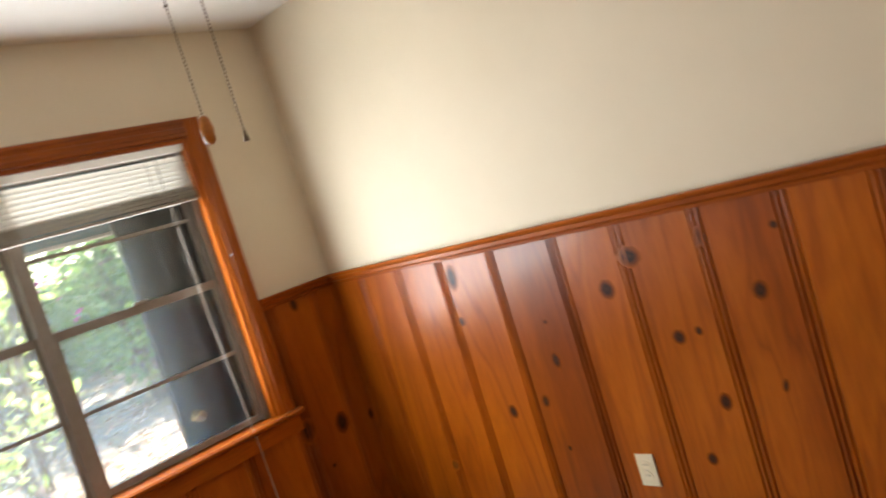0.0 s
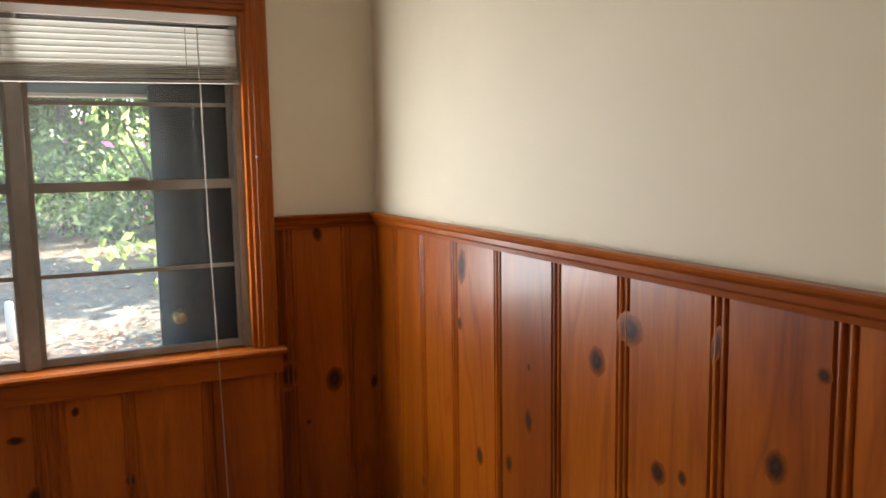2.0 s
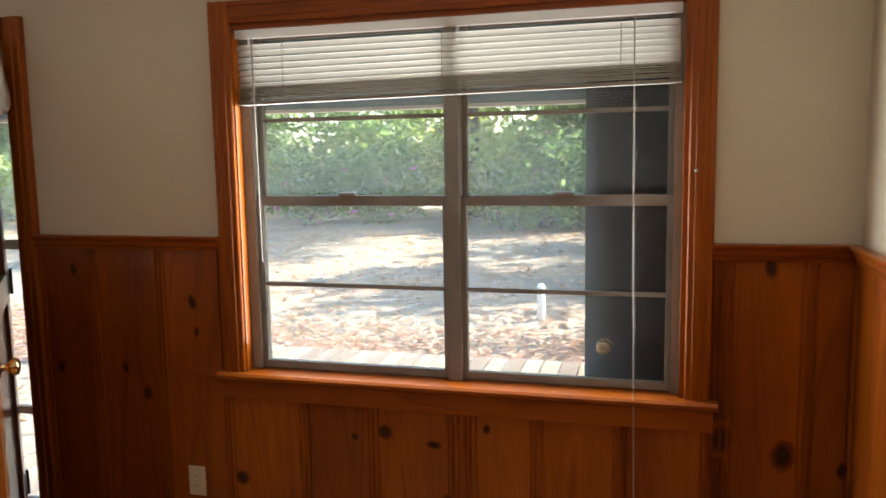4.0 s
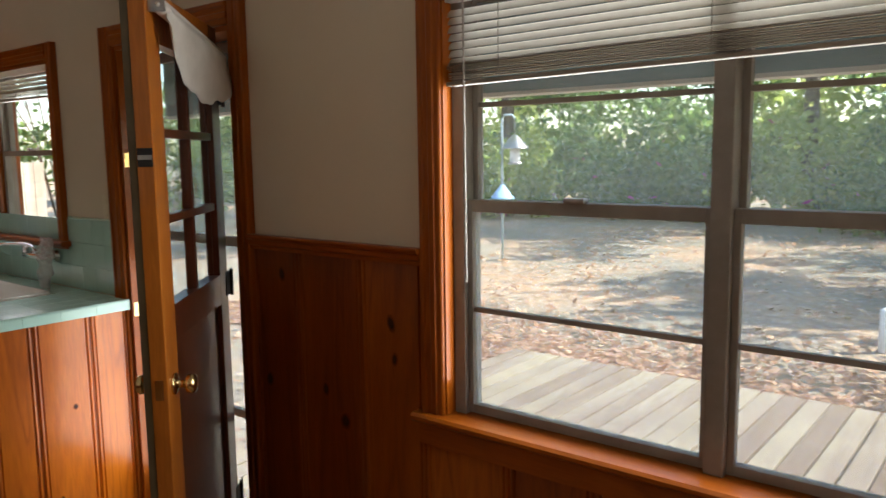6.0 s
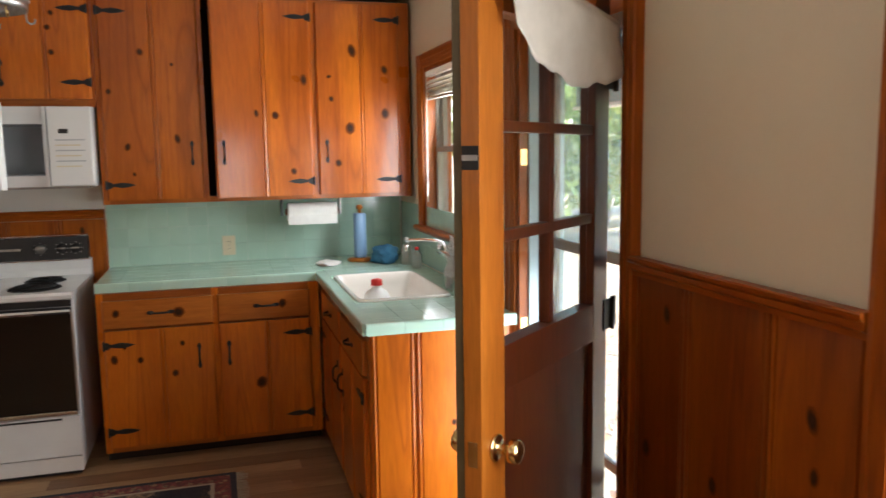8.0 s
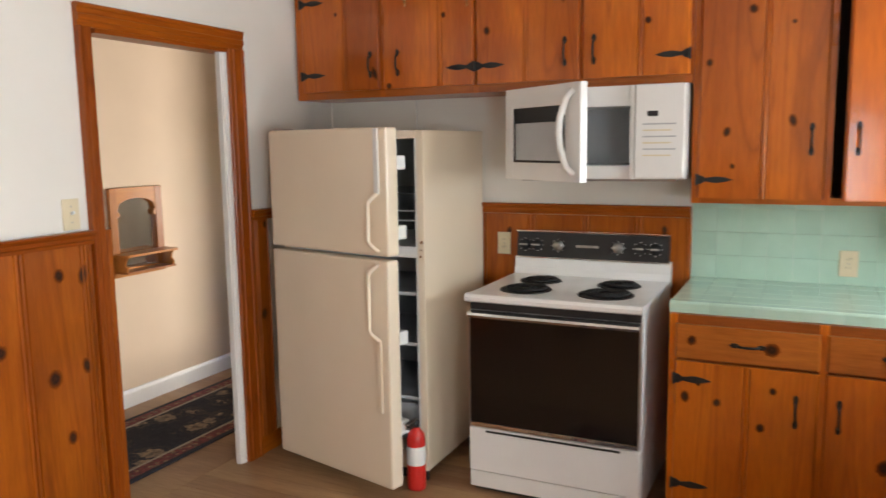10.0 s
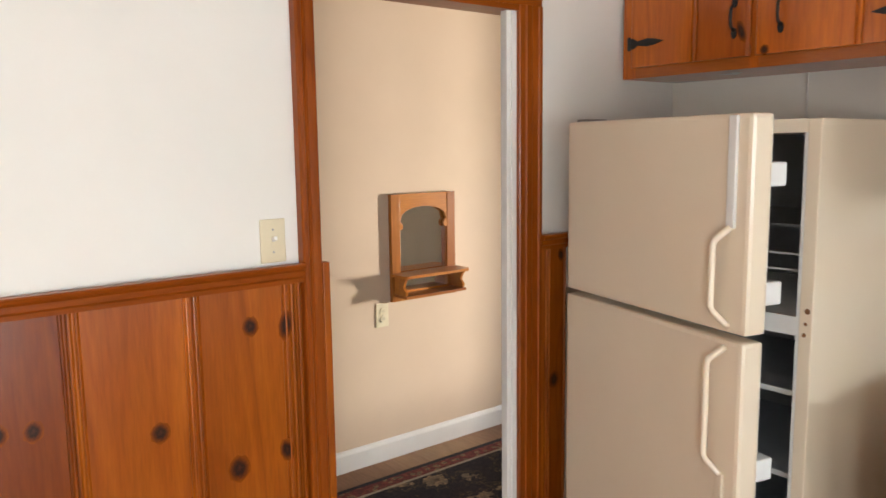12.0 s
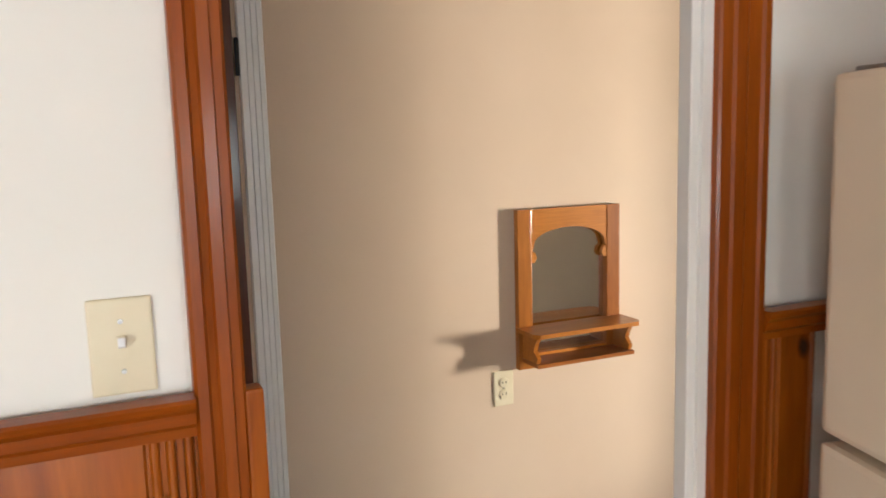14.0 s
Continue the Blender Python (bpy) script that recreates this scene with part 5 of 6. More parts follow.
def microwave():
    y0, y1, z0, z1, xf = 0.458, 1.222, 1.388, 1.782, -3.135
    m = thing("microwave_oven", pose(0, 0, 0), "white over-range microwave with its door swung open", "microwave")
    bm = bmesh.new()
    for lo, hi in (((WEST + 0.002, y0, z0), (xf, y0 + 0.05, z1)), ((WEST + 0.002, 1.02, z0), (xf - 0.004, y1, z1)), ((WEST + 0.002, y0 + 0.05, z0), (xf, 1.02, z0 + 0.055)), ((WEST + 0.002, y0 + 0.05, z1 - 0.085), (xf, 1.02, z1)), ((WEST + 0.002, y0 + 0.05, z0 + 0.055), (WEST + 0.03, 1.02, z1 - 0.085))):
        box(bm, lo, hi)
    part("body", bm, "enamel", m)
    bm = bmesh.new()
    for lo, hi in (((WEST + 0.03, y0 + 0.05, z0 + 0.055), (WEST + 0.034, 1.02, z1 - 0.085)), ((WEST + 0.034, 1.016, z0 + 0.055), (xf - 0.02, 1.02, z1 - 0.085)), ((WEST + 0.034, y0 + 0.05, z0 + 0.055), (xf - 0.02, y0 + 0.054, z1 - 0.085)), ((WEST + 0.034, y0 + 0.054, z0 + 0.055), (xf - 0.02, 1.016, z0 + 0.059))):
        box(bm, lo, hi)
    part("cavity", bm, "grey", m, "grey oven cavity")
    part("front_frame", block((xf - 0.004, 0.995, z0), (xf + 0.020, 1.014, z1), 0.003), "enamel", m)
    c = part("control_panel", block((xf - 0.004, 1.018, z0 + 0.004), (xf + 0.028, y1 - 0.002, z1), 0.006), "enamel", m, "white control panel")
    part("display", block((xf + 0.028, 1.068, 1.650), (xf + 0.0295, 1.112, 1.672)), "black", c)
    for i in range(6):
        z = 1.615 - i * 0.026
        part("button_row", block((xf + 0.028, 1.050, z), (xf + 0.0288, 1.185 - 0.02 * (i % 2), z + 0.006)), "ivory" if i % 2 else "grey", c)
    part("bottom_grille", block((WEST + 0.05, y0 + 0.04, z0 - 0.012), (xf - 0.03, y1 - 0.04, z0)), "steel", m)
    d = new("door")
    d.parent = m
    d.matrix_basis = pose(xf + 0.002, y0 + 0.002, 0, 0, 0, -37)
    w = 0.545
    bm = bmesh.new()
    for lo, hi in (((0, 0, z0), (0.034, 0.055, z1)), ((0, w - 0.10, z0), (0.034, w, z1)), ((0, 0.055, z0), (0.034, w - 0.10, z0 + 0.075)), ((0, 0.055, z1 - 0.085), (0.034, w - 0.10, z1))):
        box(bm, lo, hi, 0.003)
    part("door_frame", bm, "enamel", d)
    part("door_window", block((0.006, 0.055, z0 + 0.075), (0.028, w - 0.10, z1 - 0.085)), "black_glass", d, "dark oven window")
    part("window_screen", block((0.028, 0.075, z0 + 0.085), (0.0295, w - 0.13, z1 - 0.15)), "grey", d)
    part("door_inner", block((-0.012, 0.03, z0 + 0.03), (0.0, w - 0.05, z1 - 0.04), 0.004), "white_plastic", d)
    pts = [(0.034, w - 0.045, z0 + 0.03), (0.058, w - 0.062, z0 + 0.06), (0.075, w - 0.078, z0 + 0.14), (0.078, w - 0.082, (z0 + z1) / 2), (0.075, w - 0.078, z1 - 0.14), (0.058, w - 0.062, z1 - 0.06), (0.034, w - 0.045, z1 - 0.03)]
    part("handle", tube(pts, 0.014, 12), "enamel", d, "white bow handle", True)


microwave()


# ---- small things in the kitchen ----
def plate(name, side, along_, z, parts, label, w=0.070, h=0.114, plane=0.0, mat="ivory"):
    at = {'n': (along_, plane), 's': (along_, plane), 'w': (plane, along_), 'e': (plane, along_)}[side]
    p = thing(name, pose(at[0], at[1], z, 0, 0, FACING[side]), label, "outlet" if "outlet" in name else "light switch")
    part("cover_plate", block((-w / 2, -0.006, -h / 2), (w / 2, 0, h / 2), 0.003), mat, p)
    if parts == "switch":
        part("toggle_surround", block((-0.006, -0.0075, -0.013), (0.006, -0.006, 0.013)), mat, p)
        t = part("toggle", block((-0.0045, -0.024, -0.005), (0.0045, -0.006, 0.006), 0.0015), "white_plastic", p, "white toggle")
        t.matrix_basis = pose(0, 0, 0.001, -18)
        zs = (-0.030, 0.030)
    elif parts == "outlet":
        for s in (-1, 1):
            f = part("socket", lathe([(0.0165, 0), (0.0165, -0.0025), (0.0155, -0.003)], 18, at=(0, -0.006, s * 0.0195), axis='y'), mat, p, smooth=False)
            for x in (-0.0062, 0.0062):
                part("slot", block((x - 0.0012, -0.0096, s * 0.0195 - 0.002), (x + 0.0012, -0.0090, s * 0.0195 + 0.006)), "black", f)
        zs = (0.0,)
    else:
        zs = (-0.030, 0.030)
    for z_ in zs:
        part("screw", lathe([(0.0032, 0), (0.0028, -0.0012)], 10, at=(0, -0.006, z_), axis='y'), "steel", p)
    return p


plate("light_switch", 's', -1.777, 1.310, "switch", "ivory toggle light switch on the white wall", 0.072, 0.116, SOUTH - P)
plate("wall_outlet", 's', -2.920, 0.737, "outlet", "ivory duplex outlet on the beige hall wall", 0.072, 0.118, HALL_Y)
bpy.data.objects["wall_outlet"].rotation_euler = (0, 0, radians(180))
plate("wall_outlet", 'n', -0.096, 0.323, "outlet", "ivory duplex outlet in the pine wainscot", 0.070, 0.114, NORTH)
plate("wall_outlet", 'w', 1.856, 1.010, "outlet", "ivory duplex outlet in the green tile", 0.074, 0.114, WEST + 0.006)
plate("wall_outlet", 'w', 0.272, 1.036, "outlet", "ivory outlet beside the range", 0.070, 0.114, WEST + P)
plate("wall_outlet", 'e', 1.495, 0.344, "outlet", "ivory duplex outlet low on the pine wainscot", 0.070, 0.116, EAST)
plate("light_switch", 'n', -1.752, 1.300, "blank", "ivory switch plate beside the back door", 0.070, 0.114, NORTH + P)


def paper_towels():
    p = thing("paper_towel_holder", pose(-3.32, 2.10, 1.207), "white paper towel roll on a holder under the cabinet", "paper towels")
    part("roll", lathe([(0.020, 0.08), (0.050, 0.081), (0.051, 0.09), (0.051, 0.35), (0.050, 0.359), (0.020, 0.36)], 28, axis='y'), "paper", p, "white paper roll", True)
    part("core", lathe([(0.019, 0.07), (0.019, 0.37)], 16, axis='y'), "trim", p)
    for y in (0.045, 0.372):
        part("bracket", block((-0.03, y, -0.02), (0.03, y + 0.012, 0.078), 0.004), "black" if y < 0.1 else "steel", p)
    part("sheet", block((0.046, 0.082, -0.07), (0.0475, 0.358, 0.0)), "paper", p)


paper_towels()


def towel_stand():
    s = thing("wrapped_roll_stand", pose(-3.27, 2.585, CTOP), "blue-wrapped roll standing on a turned wooden base", "paper towels")
    part("base", lathe([(0.075, 0.0), (0.078, 0.006), (0.072, 0.016), (0.030, 0.020)], 28), "shelf", s, "wooden base", True)
    part("roll", lathe([(0.030, 0.020), (0.036, 0.022), (0.037, 0.04), (0.036, 0.265), (0.033, 0.275), (0.018, 0.277)], 24), "blue_plastic", s, "blue plastic wrap", True)
    part("post", lathe([(0.010, 0.277), (0.010, 0.298), (0.020, 0.302), (0.018, 0.318), (0.008, 0.324)], 16), "shelf", s, smooth=True)


towel_stand()


def lump(name, at, size, mat, label, category, seed, n=3, flat=0.0):
    """A crumpled soft heap."""
    bm = bmesh.new()
    bmesh.ops.create_icosphere(bm, subdivisions=4, radius=1.0)
    for v in bm.verts:
        d = v.co.normalized()
        f = 1 + 0.30 * noise.noise(d * 1.7 + Vector((seed, 0, 0))) + 0.16 * noise.noise(d * 4.3 + Vector((0, seed, 0))) + 0.06 * noise.noise(d * 11 + Vector((0, 0, seed)))
        v.co = Vector((d.x * size[0] * f, d.y * size[1] * f, max(0.0, (d.z * f + 0.75)) * size[2] / 1.75))
    ob = finish(name, bm, mat, smooth=True)
    ob.matrix_world = pose(*at)
    return tagged(ob, label, category)


lump("dish_cloth", (-3.13, 2.70, CTOP), (0.085, 0.075, 0.10), "blue_cloth", "crumpled blue dish cloth by the sink", "dish cloth", 3.1)
lump("paper_scrap", (-3.17, 2.385, CTOP), (0.10, 0.065, 0.022), "paper", "folded white paper towel on the worktop", "paper towel", 8.2)


def bottle(name, at, r, h, mat, cap, label, neck=0.35):
    b = thing(name, pose(*at), label, "bottle")
    part("bottle_body", lathe([(r * 0.85, 0), (r, 0.004), (r, h * 0.58), (r * 0.8, h * 0.70), (r * neck, h * 0.80), (r * neck, h * 0.88)], 20), mat, b, smooth=True)
    part("cap", lathe([(r * neck * 1.2, h * 0.86), (r * neck * 1.25, h * 0.88), (r * neck * 1.2, h * 0.985), (r * neck * 0.9, h)], 16), cap, b, smooth=True)
    return b


clear = bpy.data.materials.new("clear_plastic")
clear.use_nodes = True
cb = clear.node_tree.nodes["Principled BSDF"]
cb.inputs["Base Color"].default_value = (0.85, 0.85, 0.83, 1)
cb.inputs["Roughness"].default_value = 0.25
cb.inputs["Transmission Weight"].default_value = 0.75
cb.inputs["IOR"].default_value = 1.15
M["clear"] = clear
bottle("soap_bottle", (-3.02, 2.80, CTOP), 0.030, 0.15, "clear", "white_plastic", "clear soap bottle with a white cap")
bottle("soap_bottle", (-2.86, 2.815, CTOP), 0.028, 0.115, "clear", "red", "small bottle of red soap beside the faucet")
bottle("plastic_jug", (-2.40, 2.50, CTOP - 0.174), 0.062, 0.205, "white_plastic", "red", "white plastic jug with a red cap in the sink")


def plastic_bag():
    bm = bmesh.new()
    nx, nz = 10, 26
    g = []
    for i in range(nx + 1):
        row = []
        for j in range(nz + 1):
            u, v = i / nx - 0.5, j / nz
            w = 0.055 * (1 + 0.5 * math.sin(3.0 * v + 0.4)) + 0.020 * noise.noise(Vector((v * 6, 2, 1)))
            row.append(bm.verts.new((u * 2 * w + 0.03 * v, -0.020 - 0.045 * v + 0.020 * noise.noise(Vector((u * 7, v * 8, 4))), -0.23 * v + 0.006 * math.sin(9 * u))))
        g.append(row)
    for i in range(nx):
        for j in range(nz):
            bm.faces.new((g[i][j], g[i + 1][j], g[i + 1][j + 1], g[i][j + 1]))
    ob = finish("plastic_bag", bm, "clear", smooth=True)
    ob.modifiers.new("film", 'SOLIDIFY').thickness = 0.0015
    ob.matrix_world = pose(-2.185, NORTH - 0.045, 1.150)
    tagged(ob, "crumpled clear plastic bag hanging off the kitchen window sill", "plastic bag")


plastic_bag()


def extinguisher():
    e = thing("fire_extinguisher", pose(-2.745, 0.140, 0), "small red fire extinguisher standing on the floor by the refrigerator", "fire extinguisher")
    part("cylinder", lathe([(0.034, 0.0), (0.041, 0.004), (0.042, 0.02), (0.042, 0.235), (0.036, 0.262), (0.020, 0.280), (0.016, 0.292)], 24), "red", e, smooth=True)
    part("label_band", lathe([(0.0424, 0.12), (0.0428, 0.121), (0.0428, 0.205), (0.0424, 0.206)], 24), "white_plastic", e, "white paper label", True)
    part("valve", lathe([(0.016, 0.292), (0.018, 0.296), (0.018, 0.318), (0.010, 0.324)], 14), "black", e, smooth=True)
    part("lever", block((-0.012, -0.010, 0.322), (0.085, 0.010, 0.330), 0.003), "steel", e)
    part("carry_handle", block((-0.012, -0.010, 0.300), (0.075, 0.010, 0.308), 0.003), "steel", e)
    part("nozzle", lathe([(0.006, 0), (0.009, 0.035), (0.010, 0.05)], 12, at=(0.018, 0, 0.312), axis='x'), "black", e)


extinguisher()


# ---- hall and hanging things ----
def wall_shelf():
    """Arched wall frame with a small cubby shelf."""
    x0, x1, z0, z1 = -3.362, -2.966, 0.797, 1.322
    w, h = x1 - x0, z1 - z0
    s = thing("wall_shelf", pose(x1, HALL_Y, z0, 0, 0, 180), "maple wall shelf with an arched frame and a cubby", "wall shelf")
    fw = 0.052
    part("back_board", block((0.004, -0.003, 0.004), (w - 0.004, 0, h - 0.004)), "white_paint", s, "pale back board")
    part("mirror", block((0.008, -0.006, 0.008), (w - 0.008, -0.003, h - 0.008)), "mirror", s, "slightly dull mirror behind the arch")
    part("stile", block((0, -0.031, 0), (fw, -0.006, h), 0.002), "shelf_z", s)
    part("stile", block((w - fw, -0.031, 0), (w, -0.006, h), 0.002), "shelf_z", s)
    part("bottom_rail", block((fw, -0.031, 0), (w - fw, -0.006, 0.05), 0.002), "shelf", s)
    n, inner = 28, w - 2 * fw
    base, spring = h - 0.175, h - 0.065
    out = [(fw, h), (fw, base)]
    out += [(fw + 0.012, base), (fw + 0.020, base + 0.016), (fw + 0.014, base + 0.032), (fw + 0.004, base + 0.040), (fw + 0.010, base + 0.058)]
    for i in range(1, n):
        a = math.pi * (1 - i / n)
        out.append((w / 2 + (inner / 2 - 0.010) * math.cos(a), base + 0.058 + (spring - base - 0.058) * math.sin(a)))
    out += [(w - fw - 0.010, base + 0.058), (w - fw - 0.004, base + 0.040), (w - fw - 0.014, base + 0.032), (w - fw - 0.020, base + 0.016), (w - fw - 0.012, base), (w - fw, base), (w - fw, h)]
    part("arch", extrude(out, -0.029, -0.013, axis='y'), "shelf", s, "scroll-cut arched top")
    D = 0.150
    part("upper_shelf", extrude([(-0.006, -0.02), (-0.006, -D + 0.02), (0.010, -D), (w - 0.010, -D), (w + 0.006, -D + 0.02), (w + 0.006, -0.02)], 0.128, 0.142), "shelf", s)
    part("lower_shelf", extrude([(0.012, -0.02), (0.012, -D + 0.02), (w - 0.012, -D + 0.02), (w - 0.012, -0.02)], 0.028, 0.040), "shelf", s)
    for x in (0.014, w - 0.028):
        prof = [(-0.02, 0.040), (-D + 0.035, 0.040), (-D + 0.028, 0.060), (-D + 0.050, 0.080), (-D + 0.040, 0.105), (-D + 0.020, 0.128), (-0.02, 0.128)]
        part("side", extrude(prof, x, x + 0.014, axis='x'), "shelf", s)


M["shelf_z"] = pine("maple_stile", (0.27, 0.085, 0.014), (0.41, 0.142, 0.022), (0.48, 0.18, 0.034), 0.3, 'z', 0.3, 0.05)
wall_shelf()


def rug_material(name, ground, figure, accent, scale):
    m, n, l, b = material(name, 0.95)
    tc = n.new("ShaderNodeTexCoord")
    v = n.new("ShaderNodeTexVoronoi")
    v.inputs["Scale"].default_value, v.inputs["Randomness"].default_value = scale, 0.85
    l.new(tc.outputs["Object"], v.inputs["Vector"])
    wob = noise_tex(n, l, tc.outputs["Object"], scale * 4.5, 3, 0.65)
    petal = n.new("ShaderNodeMath")
    petal.operation = 'MULTIPLY_ADD'
    petal.inputs[1].default_value = 0.75
    l.new(wob.outputs["Fac"], petal.inputs[0])
    l.new(v.outputs["Distance"], petal.inputs[2])
    r = ramp(n, [(0.46, accent), (0.54, figure), (0.70, figure), (0.74, ground), (0.86, ground), (0.88, tuple(0.45 * c for c in figure)), (0.92, ground)])
    l.new(petal.outputs[0], r.inputs[0])
    f = noise_tex(n, l, tc.outputs["Object"], 60, 3)
    rr = ramp(n, [(0.45, (1, 1, 1)), (0.60, (1.9, 1.7, 1.4))])
    l.new(f.outputs["Fac"], rr.inputs[0])
    l.new(mixc(n, l, 1.0, r.outputs[0], rr.outputs[0], 'MULTIPLY'), b.inputs["Base Color"])
    g = noise_tex(n, l, tc.outputs["Object"], 420, 2)
    bump(n, l, b, g.outputs["Fac"], 0.7, 0.003)
    return m


M["rug_field"] = rug_material("rug_field", (0.016, 0.016, 0.026), (0.19, 0.145, 0.105), (0.085, 0.062, 0.050), 6.0)
M["rug_band"] = rug_material("rug_band", (0.13, 0.035, 0.038), (0.20, 0.14, 0.09), (0.03, 0.03, 0.05), 26)
M["rug_edge"] = mottled("rug_edge", (0.02, 0.02, 0.03), (0.035, 0.032, 0.045), 60, 0.95, grain=400, relief=0.6)
M["fringe"] = mottled("rug_fringe", (0.36, 0.30, 0.22), (0.46, 0.39, 0.30), 60, 0.95, grain=400, relief=0.6)


def rug(x0, x1, y0, y1, z, label, ends):
    cx, cy, hx, hy = (x0 + x1) / 2, (y0 + y1) / 2, (x1 - x0) / 2, (y1 - y0) / 2
    r = thing("rug", pose(cx, cy, z), label, "rug")

    def ring(a, b, h):
        bm = bmesh.new()
        for lo, hi in (((-hx + a, -hy + a), (hx - a, -hy + b)), ((-hx + a, hy - b), (hx - a, hy - a)), ((-hx + a, -hy + b), (-hx + b, hy - b)), ((hx - b, -hy + b), (hx - a, hy - b))):
            box(bm, (*lo, 0), (*hi, h))
        return bm
    part("edge_band", ring(0, 0.028, 0.009), "rug_edge", r)
    part("border", ring(0.028, 0.10, 0.0095), "rug_band", r)
    part("guard_stripe", ring(0.10, 0.118, 0.009), "fringe", r)
    part("field", block((-hx + 0.118, -hy + 0.118, 0), (hx - 0.118, hy - 0.118, 0.0095)), "rug_field", r)
    for s in (-1, 1):
        bm = bmesh.new()
        span = hx if ends == 'y' else hy
        for i in range(int(span * 2 / 0.008)):
            u = -span + 0.004 + i * 0.008
            reach = random.uniform(0.035, 0.06)
            d = random.uniform(-0.01, 0.01)
            a, b = ((u, s * hy, 0.005), (u + d, s * (hy + reach), 0.002)) if ends == 'y' else ((s * hx, u, 0.005), (s * (hx + reach), u + d, 0.002))
            tube([a, b], 0.0016, 4, bm)
        part("fringe", bm, "fringe", r, "tan fringe")["kind"] = "stuff"


rug(-2.605, -1.86, 0.625, 1.825, 0.0, "dark patterned rug with burgundy border on the kitchen floor", 'y')
rug(-5.0, -1.95, -1.79, -1.10, 0.0, "dark blue floral runner on the hall floor", 'x')


def pot_rack():
    """Oval steel band with hooks on chains from the ceiling."""
    c = Vector((-2.22, 0.73, 2.085))
    p = thing("pot_rack", pose(*c), "oval steel pot rack with empty hooks hanging from the ceiling", "pot rack")
    A, B, n = 0.23, 0.42, 48
    bm = bmesh.new()
    rows = []
    for k, (off, z) in enumerate(((0.0, 0.0), (0.0, 0.05), (-0.005, 0.05), (-0.005, 0.0))):
        rows.append([bm.verts.new(((A + off) * math.cos(2 * math.pi * i / n), (B + off) * math.sin(2 * math.pi * i / n), z)) for i in range(n)])
    for a, b in zip(rows, rows[1:] + rows[:1]):
        for i in range(n):
            bm.faces.new((a[i], a[(i + 1) % n], b[(i + 1) % n], b[i]))
    bmesh.ops.recalc_face_normals(bm, faces=bm.faces)
    part("band", bm, "steel", p, "brushed steel band", True)
    for y in (-0.2, 0.0, 0.2):
        xw = A * math.sqrt(1 - (y / B) ** 2) - 0.004
        part("cross_bar", tube([(-xw, y, 0.012), (xw, y, 0.012)], 0.004, 8), "steel", p, smooth=True)
    for a in (18, 62, 100, 140, 205, 243, 290, 330):
        q = radians(a)
        x, y = A * math.cos(q), B * math.sin(q)
        pts = [(0.006, 0, 0.034), (0.004, 0, 0.052), (-0.008, 0, 0.054), (-0.011, 0, 0.03), (-0.011, 0, -0.02), (-0.008, 0, -0.036), (0.006, 0, -0.044), (0.020, 0, -0.038), (0.025, 0, -0.022)]
        h = part("hook", tube(pts, 0.0036, 8), "brass" if a % 4 else "steel", p, "bright metal hook", True)
        h.matrix_basis = pose(x, y, 0, 0, 0, a + random.uniform(-40, 40))
    for sx, sy in ((-1, -1), (-1, 1), (1, -1), (1, 1)):
        x, y = sx * A * 0.72, sy * B * 0.69
        pts = [(x * (1 - 0.5 * t), y * (1 - 0.35 * t), 0.05 + t * (CEIL - c.z - 0.05)) for t in [i / 12 for i in range(13)]]
        part("chain", tube(pts, 0.003, 6), "steel", p)


pot_rack()


def pull_chains():
    """Two beaded pull chains under a ceiling mount."""
    m = thing("pull_chain_mount", pose(0.68, 1.13, 0), "two beaded pull chains hanging from a ceiling mount", "pull chain")
    part("mount", lathe([(0.03, CEIL - 0.035), (0.06, CEIL - 0.028), (0.065, CEIL)], 24), "brass", m, smooth=True)
    for (x, y), zb, fob in (((0.0, 0.0), 1.694, True), ((0.037, -0.045), 1.652, False)):
        bm = bmesh.new()
        z = CEIL - 0.03
        tube([(x, y, z), (x, y, zb)], 0.0006, 4, bm)
        i = 0
        while z > zb:
            z -= 0.0062
            r = 0.0021 if i % 40 else 0.0036
            bmesh.ops.create_icosphere(bm, subdivisions=1, radius=r, matrix=Matrix.Translation((x, y, z)))
            i += 1
        ch = part("chain", bm, "steel_dark", m, "dark beaded chain", True)
        if fob:
            f = part("fob", lathe([(0.003, 0.0), (0.008, -0.004), (0.0115, -0.022), (0.0095, -0.042), (0.004, -0.048)], 16, at=(x, y, zb)), "shelf", ch, "turned wooden fob", True)
        else:
            part("end_bell", lathe([(0.0022, 0.0), (0.003, -0.006), (0.0045, -0.014), (0.005, -0.018)], 12, at=(x, y, zb)), "steel_dark", ch, smooth=True)


M["steel_dark"] = mottled("tarnished_chain", (0.10, 0.07, 0.045), (0.17, 0.12, 0.08), 60, 0.4, 0.8, relief=0.0)
pull_chains()

# floor boards
_fb = {}
y_runs = [SOUTH - 0.1, NORTH + 0.16]
row, x = 0, WEST - 0.1
while x < EAST + 0.1:
    w = min(0.118, EAST + 0.12 - x)
    cuts = [y_runs[0]] + sorted(random.uniform(SOUTH + 0.2, NORTH - 0.2) for _ in range(2)) + [y_runs[1]]
    for a, b in zip(cuts, cuts[1:]):
        bm = block((0.0006, 0.0006, -0.012), (w - 0.0006, b - a - 0.0006, 0.0))
        ob = part("floor_board", bm, "floor", floor)
        ob.matrix_basis = pose(x, a, random.uniform(-0.0004, 0.0))
    x += 0.118

# ---- outside ----
GROUND = -0.45


